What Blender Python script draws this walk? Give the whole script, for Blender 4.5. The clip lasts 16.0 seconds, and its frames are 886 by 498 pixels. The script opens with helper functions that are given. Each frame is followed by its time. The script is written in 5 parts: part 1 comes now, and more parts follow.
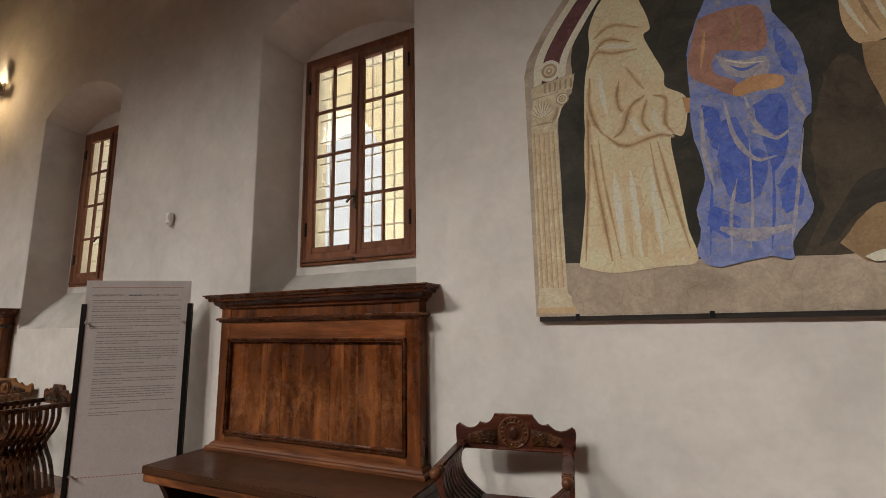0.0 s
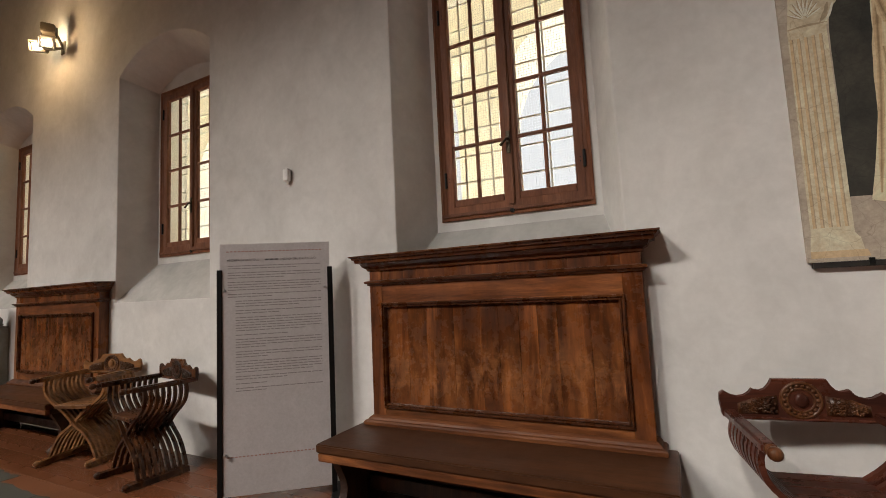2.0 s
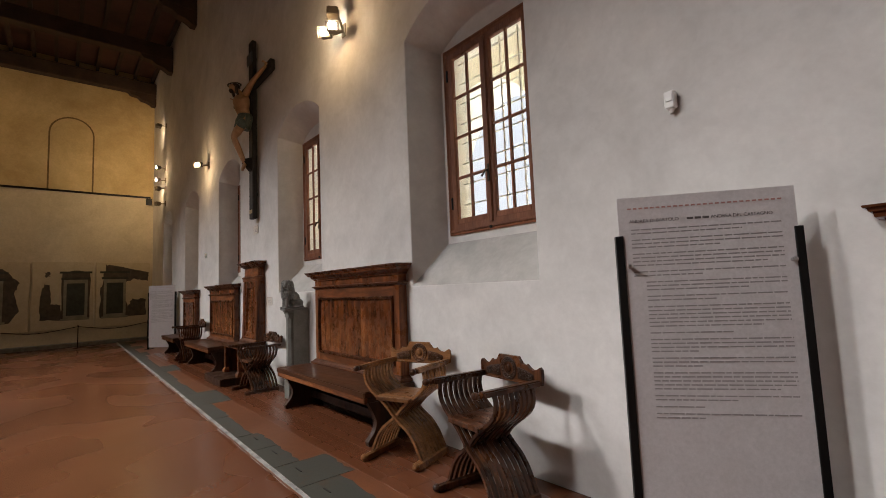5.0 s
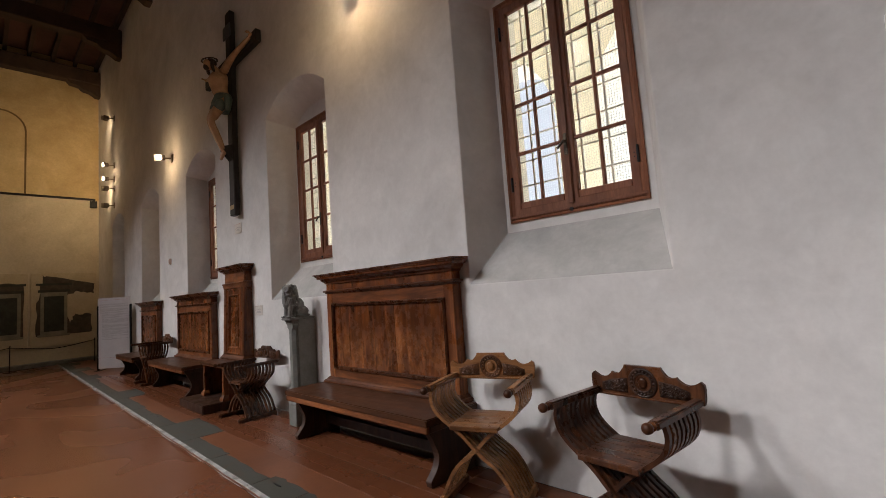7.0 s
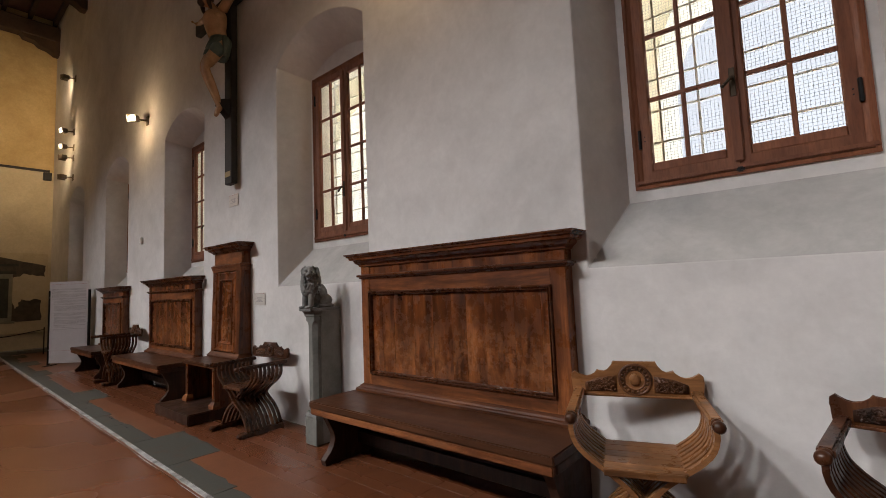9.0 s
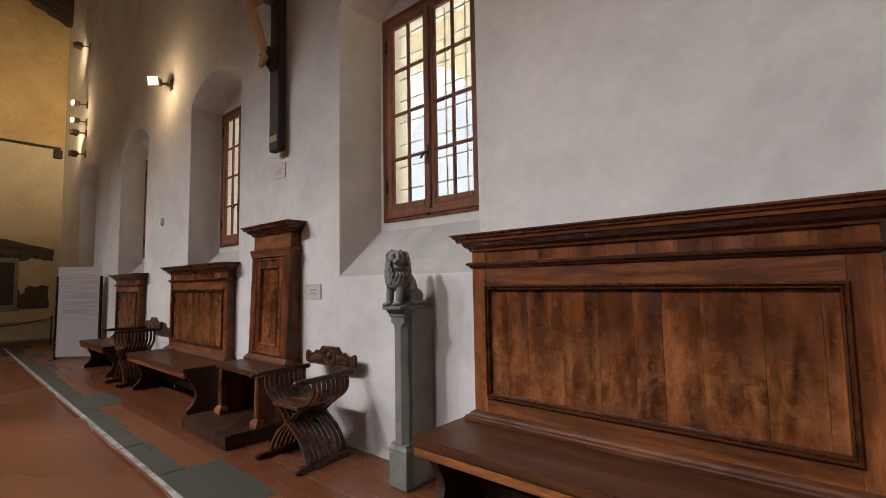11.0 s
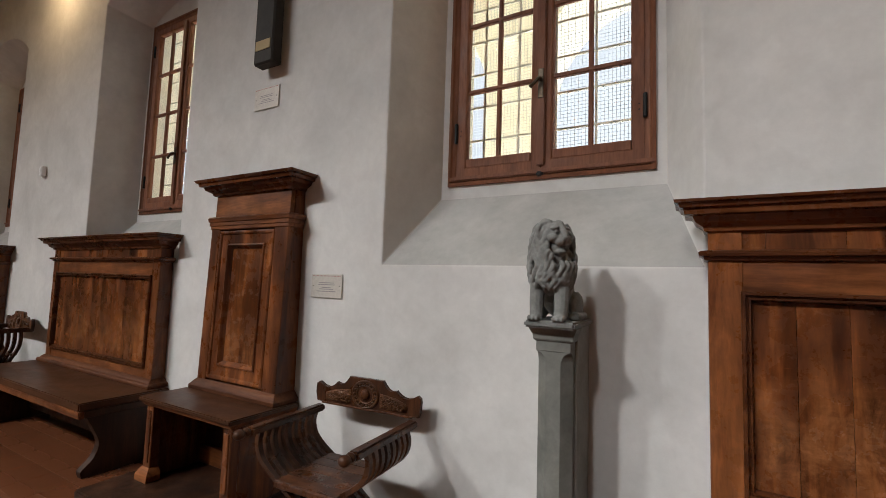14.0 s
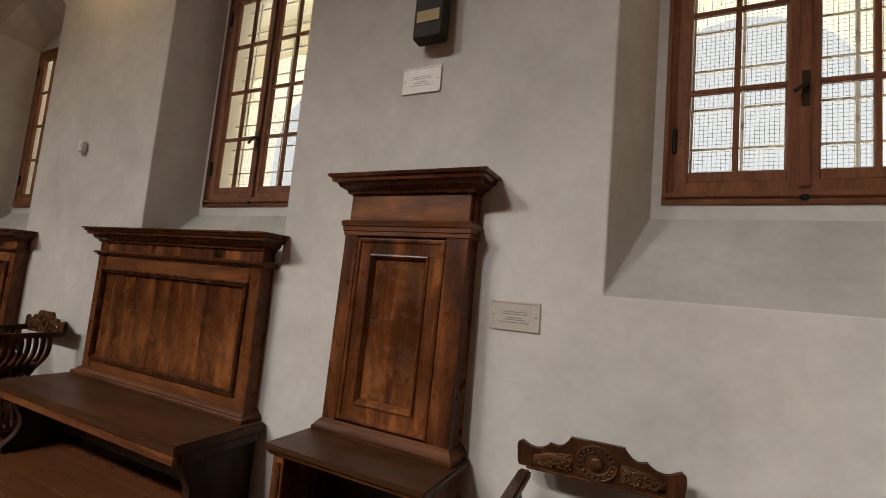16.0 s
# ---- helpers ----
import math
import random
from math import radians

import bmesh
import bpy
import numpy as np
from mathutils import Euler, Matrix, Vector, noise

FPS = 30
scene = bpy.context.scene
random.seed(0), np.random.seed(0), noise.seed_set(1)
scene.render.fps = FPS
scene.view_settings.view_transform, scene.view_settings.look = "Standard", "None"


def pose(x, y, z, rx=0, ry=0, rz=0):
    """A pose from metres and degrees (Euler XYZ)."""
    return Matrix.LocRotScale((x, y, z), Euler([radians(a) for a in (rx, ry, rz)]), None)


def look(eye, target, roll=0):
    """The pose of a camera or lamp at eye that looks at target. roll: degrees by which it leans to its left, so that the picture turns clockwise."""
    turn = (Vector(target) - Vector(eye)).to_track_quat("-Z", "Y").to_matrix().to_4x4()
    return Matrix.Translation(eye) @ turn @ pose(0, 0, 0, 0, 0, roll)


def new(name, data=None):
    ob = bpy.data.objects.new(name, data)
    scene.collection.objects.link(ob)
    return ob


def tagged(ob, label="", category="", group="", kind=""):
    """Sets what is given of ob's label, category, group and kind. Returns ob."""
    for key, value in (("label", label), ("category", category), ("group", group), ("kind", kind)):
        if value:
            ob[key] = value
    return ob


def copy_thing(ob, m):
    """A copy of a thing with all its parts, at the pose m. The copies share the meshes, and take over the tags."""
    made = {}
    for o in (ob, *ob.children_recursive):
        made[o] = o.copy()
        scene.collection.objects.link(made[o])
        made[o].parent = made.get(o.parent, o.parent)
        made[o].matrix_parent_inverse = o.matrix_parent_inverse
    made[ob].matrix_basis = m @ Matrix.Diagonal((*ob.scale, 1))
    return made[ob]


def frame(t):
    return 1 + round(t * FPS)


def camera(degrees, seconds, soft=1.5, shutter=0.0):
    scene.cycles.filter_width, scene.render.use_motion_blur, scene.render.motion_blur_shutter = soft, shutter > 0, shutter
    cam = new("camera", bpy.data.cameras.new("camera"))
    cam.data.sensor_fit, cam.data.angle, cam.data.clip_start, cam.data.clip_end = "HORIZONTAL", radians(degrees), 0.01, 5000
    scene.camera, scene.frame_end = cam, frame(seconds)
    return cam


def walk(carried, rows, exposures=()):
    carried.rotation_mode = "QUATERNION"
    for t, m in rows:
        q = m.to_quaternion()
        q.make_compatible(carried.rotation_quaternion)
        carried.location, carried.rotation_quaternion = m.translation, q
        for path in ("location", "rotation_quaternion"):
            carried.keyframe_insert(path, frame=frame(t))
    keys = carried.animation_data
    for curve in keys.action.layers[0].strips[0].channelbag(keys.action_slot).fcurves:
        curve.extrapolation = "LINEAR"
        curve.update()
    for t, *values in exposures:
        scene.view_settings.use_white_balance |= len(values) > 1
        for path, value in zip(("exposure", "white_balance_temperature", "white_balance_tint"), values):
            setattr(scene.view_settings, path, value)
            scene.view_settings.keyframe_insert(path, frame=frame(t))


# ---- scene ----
cam = camera(89.3, 16.0, soft=0.9)
METRES, EYE, TILT, LEAN, TURN = 10.8, 1.52, 0.0, 0.0, 24.9
ROWS = [
    (0.0, 0.0, 0.0, 0.0, 0.17, 9.32, 1.02),
    (0.5, -0.0203, 0.0074, -0.0003, -2.38, 8.41, 1.7),
    (1.0, -0.0484, 0.0235, -0.0042, -3.48, 7.22, 1.66),
    (1.5, -0.0792, 0.0349, -0.0043, -2.16, 5.86, 2.06),
    (2.0, -0.1145, 0.0421, -0.0022, 1.94, 5.26, 2.76),
    (2.5, -0.1428, 0.0595, -0.0026, 7.47, 5.37, 2.74),
    (3.0, -0.17, 0.0735, -0.0031, 12.64, 4.88, 2.03),
    (3.5, -0.201, 0.0849, -0.0002, 17.3, 3.91, 1.65),
    (4.0, -0.2238, 0.0976, -0.0019, 21.82, 4.04, 1.57),
    (4.5, -0.246, 0.1125, -0.0017, 24.68, 4.98, 2.23),
    (7.0, -0.3837, 0.1632, -0.0014, 19.2, 5.21, 4.06),
    (7.5, -0.409, 0.1821, -0.0012, 16.22, 5.74, 3.8),
    (8.0, -0.436, 0.1981, -0.0037, 14.15, 5.32, 3.36),
    (8.5, -0.4671, 0.2126, -0.0033, 13.82, 4.77, 2.87),
    (9.0, -0.4961, 0.2301, -0.0059, 15.23, 4.75, 2.38),
    (9.5, -0.5292, 0.2459, -0.0081, 17.69, 4.43, 1.9),
    (10.0, -0.559, 0.2617, -0.0049, 19.0, 3.64, 1.42),
    (12.5, -0.6751, 0.3732, -0.0073, 7.06, 5.04, 0.54),
    (13.0, -0.7019, 0.3866, -0.0058, 5.41, 4.48, 0.47),
    (13.5, -0.7234, 0.4015, -0.0091, 4.86, 4.24, -0.53),
    (14.0, -0.7486, 0.4199, -0.0081, 4.7, 4.43, -1.85),
    (14.5, -0.7765, 0.4315, -0.0058, 5.15, 4.16, -3.22),
    (15.0, -0.8055, 0.4436, -0.0075, 5.57, 4.35, -4.77),
    (15.5, -0.8373, 0.4562, -0.0056, 4.14, 5.0, -5.46),
    (16.0, -0.8694, 0.4626, -0.0031, 1.09, 5.4, -5.13),
]
walk(cam, [(t, pose(0, 0, EYE, TILT, LEAN, TURN) @ pose(METRES * x, METRES * y, METRES * z, 90 + pitch, roll, yaw)) for t, x, y, z, yaw, pitch, roll in ROWS],
     [(0.0, 2.26, 6450, 10), (4.0, 2.42, 6050, 12), (8.0, 2.24, 5700, 13), (9.5, 2.33, 5850, 13), (13.0, 2.55, 5750, 10), (14.5, 2.25, 5750, 8), (16.0, 2.08, 6350, 9)])

# ---- light ----
WARM = (1.0, 0.66, 0.32)
SOFT = (1.0, 0.915, 0.815)
LOCAL, FAR, ROOM = 5.5, 15.0, 525.0
world = bpy.data.worlds.new("sky")
scene.world = world
world.use_nodes = True
wn = world.node_tree.nodes
sky = wn.new("ShaderNodeTexSky")
sky.sky_type, sky.sun_disc = "NISHITA", False
sky.sun_elevation, sky.sun_rotation = radians(39), radians(-11)
world.node_tree.links.new(sky.outputs[0], wn["Background"].inputs[0])
wn["Background"].inputs[1].default_value = 0.13


def lamp(kind, name, m, watts, colour, size=0.1, cone=90, blend=0.6):
    data = bpy.data.lights.new(name, kind)
    data.energy, data.color = watts, colour
    if kind == "SPOT":
        data.spot_size, data.spot_blend, data.shadow_soft_size = radians(cone), blend, size
    elif kind == "AREA":
        data.size = size
    elif kind == "SUN":
        data.angle = size
    else:
        data.shadow_soft_size = size
    ob = new(name, data)
    ob.matrix_world = m
    return ob


lamp("SUN", "sun", look((0, 0, 30), (7, -36, 0)), 3.0, (1.0, 0.95, 0.88), radians(0.6))

# ---- materials ----


def material(name, base, rough=0.6, metal=0.0, spec=0.5):
    m = bpy.data.materials.new(name)
    m.use_nodes = True
    b = m.node_tree.nodes["Principled BSDF"]
    b.inputs["Base Color"].default_value = (*base, 1)
    b.inputs["Roughness"].default_value = rough
    b.inputs["Metallic"].default_value = metal
    b.inputs["Specular IOR Level"].default_value = spec
    return m


def node(m, kind, **sets):
    n = m.node_tree.nodes.new(kind)
    for k, v in sets.items():
        n.inputs[k.replace("_", " ")].default_value = v
    return n


def wire(m, a, b):
    m.node_tree.links.new(a, b)


def coords(m, scale=(1, 1, 1), shift=False):
    tc = node(m, "ShaderNodeTexCoord")
    mp = node(m, "ShaderNodeMapping")
    mp.inputs["Scale"].default_value = scale
    wire(m, tc.outputs["Object"], mp.inputs[0])
    if shift:
        info = node(m, "ShaderNodeObjectInfo")
        mul = node(m, "ShaderNodeMath")
        mul.operation = "MULTIPLY"
        mul.inputs[1].default_value = 37.0
        wire(m, info.outputs["Random"], mul.inputs[0])
        wire(m, mul.outputs[0], mp.inputs["Location"])
    return mp.outputs[0]


def noisy(m, co, scale, detail=6.0, rough=0.6, warp=0.0):
    n = node(m, "ShaderNodeTexNoise", Scale=scale, Detail=detail, Roughness=rough, Distortion=warp)
    wire(m, co, n.inputs["Vector"])
    return n.outputs["Fac"]


def ramp(m, fac, stops):
    r = node(m, "ShaderNodeValToRGB")
    els = r.color_ramp.elements
    while len(els) < len(stops):
        els.new(0.5)
    for e, (p, c) in zip(els, stops):
        e.position, e.color = p, (*c, 1)
    wire(m, fac, r.inputs[0])
    return r.outputs[0]


def mix(m, fac, a, b, kind="MIX"):
    n = node(m, "ShaderNodeMix")
    n.data_type, n.blend_type = "RGBA", kind
    for v, i in ((fac, 0), (a, 6), (b, 7)):
        if isinstance(v, (int, float)):
            n.inputs[i].default_value = v
        elif isinstance(v, tuple):
            n.inputs[i].default_value = (*v, 1)
        else:
            wire(m, v, n.inputs[i])
    return n.outputs[2]


def bump(m, fac, strength, distance):
    n = node(m, "ShaderNodeBump", Strength=strength, Distance=distance)
    wire(m, fac, n.inputs["Height"])
    wire(m, n.outputs[0], m.node_tree.nodes["Principled BSDF"].inputs["Normal"])


def paint(m, colour, rough=None):
    b = m.node_tree.nodes["Principled BSDF"]
    wire(m, colour, b.inputs["Base Color"])
    if rough is not None:
        wire(m, rough, b.inputs["Roughness"])


def mottled(name, dark, light, scale=2.0, rough=0.85, grain=40.0, lift=0.3, depth=0.004, spread=(0.3, 0.7), speck=0.22):
    """A mineral surface: broad stains, fine grain, relief."""
    m = material(name, light, rough)
    co = coords(m)
    broad = noisy(m, co, scale, 8, 0.62, 0.4)
    fine = noisy(m, co, grain, 5, 0.7)
    c = ramp(m, broad, [(spread[0], dark), (spread[1], light)])
    c = mix(m, speck, c, ramp(m, fine, [(0.3, (0.35, 0.34, 0.33)), (0.7, (1, 1, 1))]), "MULTIPLY")
    c = mix(m, 0.35, c, ramp(m, noisy(m, co, scale * 5.5, 7, 0.6, 0.7), [(0.35, (0.84, 0.83, 0.82)), (0.65, (1.04, 1.04, 1.04))]), "MULTIPLY")
    paint(m, c)
    bump(m, noisy(m, co, grain * 0.25, 8, 0.7), lift, depth)
    return m


def wood(name, dark, mid, light, along="z", rough=0.42, figure=1.0, scuff_sheen=None, spec=0.3):
    """Old waxed timber with grain along one axis, dark stains and worn patches."""
    m = material(name, mid, rough, 0.0, spec)
    k = {"x": (0.6, 5, 5), "y": (5, 0.6, 5), "z": (5, 5, 0.6)}[along]
    co = coords(m, k, True)
    broad = coords(m, (1, 1, 1), True)
    grain = noisy(m, co, 1.6, 9, 0.62, 0.9)
    c = ramp(m, grain, [(0.3, dark), (0.5, mid), (0.7, light)])
    # narrow darker streaks along the grain
    streak = noisy(m, coords(m, tuple(v * 1.3 for v in k), True), 1.5, 4, 0.6, 1.2)
    c = mix(m, 0.85 if figure >= 1 else 0.3, c, ramp(m, streak, [(0.3, (0.4, 0.33, 0.3)), (0.47, (0.95, 0.94, 0.93)), (0.62, (1.1, 1.08, 1.04)), (0.72, (1.5, 1.42, 1.3))]), "MULTIPLY")
    pore = noisy(m, coords(m, tuple(v * 4 for v in k), True), 5.0, 3, 0.6)
    c = mix(m, 0.28, c, ramp(m, pore, [(0.36, (0.25, 0.2, 0.18)), (0.56, (1, 1, 1))]), "MULTIPLY")
    stain = noisy(m, broad, 3.2, 7, 0.66, 0.6)
    c = mix(m, ramp(m, stain, [(0.4, (0, 0, 0)), (0.8, (figure * 0.75,) * 3)]), c, dark)
    info = node(m, "ShaderNodeObjectInfo")
    c = mix(m, 0.38, c, ramp(m, info.outputs["Random"], [(0.0, (0.62, 0.56, 0.53)), (0.6, (1.0, 0.98, 0.96)), (1.0, (1.4, 1.3, 1.2))]), "MULTIPLY")
    worn = ramp(m, noisy(m, broad, 7.0, 6, 0.7), [(0.35, (rough - (0.14 if figure else 0.04),) * 3), (0.7, (rough + (0.18 if figure else 0.06),) * 3)])
    if scuff_sheen:
        # paler scuffs from sitters' backs, with the windows' sheen painted into the same band
        sep = node(m, "ShaderNodeSeparateXYZ")
        tc = node(m, "ShaderNodeTexCoord")
        wire(m, tc.outputs["Object"], sep.inputs[0])
        low = node(m, "ShaderNodeMath")
        low.operation = "MULTIPLY"
        low.inputs[1].default_value = 0.6
        wire(m, sep.outputs["Z"], low.inputs[0])
        height = ramp(m, low.outputs[0], [(0.41, (0.08,) * 3), (0.5, (0.64,) * 3), (0.6, (0.52,) * 3), (0.72, (0.05,) * 3)])
        patch = ramp(m, noisy(m, coords(m, (6, 6, 2.6), True), 1.7, 9, 0.72, 1.2), [(0.42, (0, 0, 0)), (0.62, (1,) * 3)])
        scuff = ramp(m, noisy(m, coords(m, (3, 3, 11), True), 5.0, 7, 0.72, 0.4), [(0.32, (0.3,) * 3), (0.58, (1,) * 3)])
        c = mix(m, mix(m, 1.0, mix(m, 1.0, height, patch, "MULTIPLY"), scuff, "MULTIPLY"), c, scuff_sheen)
        # short horizontal scratches
        scr = ramp(m, noisy(m, coords(m, (4, 4, 60), True), 4.0, 4, 0.6, 0.3), [(0.66, (0, 0, 0)), (0.74, (0.35,) * 3)])
        c = mix(m, scr, c, scuff_sheen)
    paint(m, c, worn)
    bump(m, pore, 0.25, 0.0015)
    return m


PLASTER = mottled("lime plaster", (0.57, 0.56, 0.54), (0.77, 0.755, 0.73), 1.1, 0.93, 18, 0.4, 0.008, (0.28, 0.7), 0.1)
# the wall's plaster in a darker grey: recess shading put into the sill colour
SILL = mottled("shaded sill plaster", (0.36, 0.355, 0.335), (0.55, 0.54, 0.515), 1.8, 0.9, 20, 0.3, 0.006, (0.3, 0.7), 0.1)
OCHRE = mottled("aged ochre plaster", (0.48, 0.35, 0.15), (0.7, 0.55, 0.28), 0.8, 0.9, 18, 0.4, 0.006)
TIMBER = mottled("smoked roof timber", (0.035, 0.022, 0.014), (0.085, 0.05, 0.03), 1.5, 0.8, 20)
SOFFIT = mottled("painted roof boards", (0.06, 0.03, 0.02), (0.13, 0.06, 0.04), 1.2, 0.8, 20)
STONE = mottled("grey sandstone", (0.11, 0.115, 0.1), (0.24, 0.24, 0.215), 5.5, 0.62, 45, 0.35, 0.004)
FLOORSTONE = mottled("dark floor stone", (0.075, 0.045, 0.026), (0.055, 0.056, 0.045), 5.5, 0.6, 45, 0.35, 0.004, (0.3, 0.45), 0.3)
NOSING = mottled("worn pale stone edge", (0.16, 0.155, 0.145), (0.48, 0.48, 0.47), 6.0, 0.6, 50, 0.4, 0.004, (0.36, 0.6), 0.3)
CARVED = mottled("weathered grey stone", (0.13, 0.132, 0.122), (0.32, 0.325, 0.31), 9, 0.85, 70, 0.5, 0.003)
PIER = mottled("painted stone pier", (0.22, 0.225, 0.2), (0.34, 0.34, 0.31), 4, 0.8, 50)
CREAM = mottled("cream stucco", (0.86, 0.785, 0.62), (0.9, 0.835, 0.69), 1.2, 0.9, 20, 0.2, 0.003, (0.3, 0.7), 0.06)
GROUND = mottled("courtyard gravel", (0.6, 0.58, 0.54), (0.74, 0.72, 0.67), 2, 0.9, 30)
WALNUT_Z = wood("walnut upright", (0.034, 0.01, 0.0035), (0.15, 0.048, 0.015), (0.36, 0.133, 0.042), "z", 0.34)
# its pale colour serves both real scuffs and a painted window reflection
WALNUT_BOARD = wood("walnut board with scuffs and sheen", (0.034, 0.01, 0.0035), (0.135, 0.04, 0.011), (0.37, 0.13, 0.036), "z", 0.28, 1.2, (0.4, 0.165, 0.058), 0.45)
WALNUT_X = wood("walnut lengthwise", (0.042, 0.013, 0.0045), (0.2, 0.068, 0.021), (0.39, 0.15, 0.048), "x", 0.42)
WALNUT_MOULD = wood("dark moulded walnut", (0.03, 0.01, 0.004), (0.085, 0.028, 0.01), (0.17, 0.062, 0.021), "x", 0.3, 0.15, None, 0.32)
WALNUT_BASE = wood("worn moulded walnut", (0.03, 0.01, 0.004), (0.1, 0.034, 0.012), (0.2, 0.074, 0.025), "x", 0.55, 0.15, None, 0.2)
WALNUT_TOP = wood("dark seat walnut", (0.045, 0.019, 0.009), (0.06, 0.024, 0.0105), (0.105, 0.043, 0.018), "x", 0.36, 0.0, None, 0.22)
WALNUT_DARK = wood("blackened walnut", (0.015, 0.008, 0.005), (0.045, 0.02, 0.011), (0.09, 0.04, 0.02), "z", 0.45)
CASE = wood("chestnut window timber", (0.15, 0.052, 0.024), (0.22, 0.085, 0.04), (0.28, 0.115, 0.056), "z", 0.6, 0.3)
CHAIR_DARK = wood("dark chair walnut", (0.018, 0.007, 0.004), (0.075, 0.028, 0.011), (0.18, 0.073, 0.029), "z", 0.34)
CHAIR_RED = wood("reddish chair mahogany", (0.025, 0.008, 0.006), (0.085, 0.026, 0.015), (0.15, 0.05, 0.028), "x", 0.33)
CHAIR_OAK = wood("honey chair oak", (0.08, 0.034, 0.012), (0.25, 0.115, 0.042), (0.40, 0.2, 0.08), "x", 0.36, 0.5)
CARVE_OAK = wood("darkened oak carving", (0.03, 0.012, 0.005), (0.11, 0.046, 0.018), (0.2, 0.09, 0.035), "x", 0.4)
CROSSWOOD = mottled("black painted timber", (0.01, 0.008, 0.007), (0.03, 0.024, 0.02), 6, 0.75, 30)
IRON = material("black iron", (0.012, 0.012, 0.012), 0.45, 0.6)
STEEL = material("bright steel", (0.6, 0.6, 0.6), 0.3, 1.0)
FITTING = material("dull bronze lamp paint", (0.2, 0.165, 0.115), 0.5, 0.3)
BRONZE = material("dark bronze", (0.06, 0.045, 0.03), 0.4, 0.9)
GRILLE = material("cream painted iron", (0.9, 0.85, 0.72), 0.6)
MESHWIRE = material("zinc wire", (0.48, 0.47, 0.45), 0.6, 0.1)
WHITE = material("white plastic", (0.85, 0.85, 0.83), 0.45)
SHEET = mottled("grey printed acrylic", (0.6, 0.575, 0.58), (0.66, 0.635, 0.64), 1.5, 0.3, 60, 0.05, 0.001)
PAPER = mottled("cream card", (0.6, 0.56, 0.5), (0.66, 0.62, 0.56), 8, 0.35, 90, 0.05, 0.001)
INK = material("grey ink", (0.12, 0.11, 0.11), 0.7)
INK_RED = material("faded red ink", (0.42, 0.22, 0.2), 0.7)
SKIN = mottled("polychrome flesh paint", (0.3, 0.16, 0.07), (0.54, 0.33, 0.165), 6, 0.5, 30)
CLOTH = mottled("green painted cloth", (0.06, 0.09, 0.075), (0.13, 0.17, 0.14), 6, 0.6, 30)
HAIR = material("dark brown paint", (0.03, 0.018, 0.01), 0.6)


def tile_material():
    m = material("waxed terracotta", (0.28, 0.11, 0.05), 0.3)
    co = coords(m)
    c = ramp(m, noisy(m, co, 0.45, 4, 0.5, 0.3), [(0.28, (0.095, 0.033, 0.0145)), (0.5, (0.145, 0.051, 0.021)), (0.75, (0.19, 0.071, 0.03))])
    c = mix(m, 0.25, c, ramp(m, noisy(m, co, 35, 5, 0.7), [(0.3, (0.45, 0.4, 0.38)), (0.7, (1, 1, 1))]), "MULTIPLY")
    info = node(m, "ShaderNodeObjectInfo")
    c = mix(m, 0.35, c, ramp(m, info.outputs["Random"], [(0, (0.85, 0.84, 0.83)), (1, (1.1, 1.08, 1.06))]), "MULTIPLY")
    paint(m, c, ramp(m, noisy(m, co, 0.9, 1, 0.4), [(0.25, (0.22,) * 3), (0.75, (0.32,) * 3)]))
    bump(m, noisy(m, co, 3, 4, 0.5), 0.05, 0.0015)
    return m


TERRACOTTA = tile_material()


def glass_material():
    m = bpy.data.materials.new("old window glass")
    m.use_nodes = True
    t = m.node_tree
    t.nodes.clear()
    out = t.nodes.new("ShaderNodeOutputMaterial")
    mixer = t.nodes.new("ShaderNodeMixShader")
    clear = t.nodes.new("ShaderNodeBsdfTransparent")
    gloss = t.nodes.new("ShaderNodeBsdfGlossy")
    fres = t.nodes.new("ShaderNodeLayerWeight")
    steep = t.nodes.new("ShaderNodeMath")
    steep.operation = "POWER"
    steep.inputs[1].default_value = 4.0
    part_gloss = t.nodes.new("ShaderNodeMath")
    part_gloss.operation = "MULTIPLY_ADD"
    part_gloss.inputs[1].default_value, part_gloss.inputs[2].default_value = 0.25, 0.0005
    clear.inputs[0].default_value = (0.93, 0.95, 0.95, 1)
    gloss.inputs["Roughness"].default_value = 0.03
    t.links.new(fres.outputs["Facing"], steep.inputs[0])
    t.links.new(steep.outputs[0], part_gloss.inputs[0])
    t.links.new(part_gloss.outputs[0], mixer.inputs[0])
    t.links.new(clear.outputs[0], mixer.inputs[1])
    t.links.new(gloss.outputs[0], mixer.inputs[2])
    t.links.new(mixer.outputs[0], out.inputs[0])
    return m


PRINT = material("faded print", (0.3, 0.28, 0.28), 0.7)
GLASS = glass_material()


def glow(name, colour, strength, base=None):
    m = material(name, base or colour, 0.5)
    b = m.node_tree.nodes["Principled BSDF"]
    b.inputs["Emission Color"].default_value = (*colour, 1)
    b.inputs["Emission Strength"].default_value = strength
    return m


BULB = glow("lit lamp glass", (1.0, 0.86, 0.6), 14.0)

# ---- mesh helpers ----


def part(name, bm, mat, parent=None, label="", smooth=False):
    """Links a bmesh as one mesh object under a thing or a part."""
    bmesh.ops.recalc_face_normals(bm, faces=bm.faces)
    data = bpy.data.meshes.new(name)
    bm.to_mesh(data)
    bm.free()
    for mm in (mat if isinstance(mat, (list, tuple)) else [mat]):
        data.materials.append(mm)
    if smooth:
        for p in data.polygons:
            p.use_smooth = True
    ob = new(name, data)
    ob.parent = parent
    if label:
        ob["label"] = label
    return ob


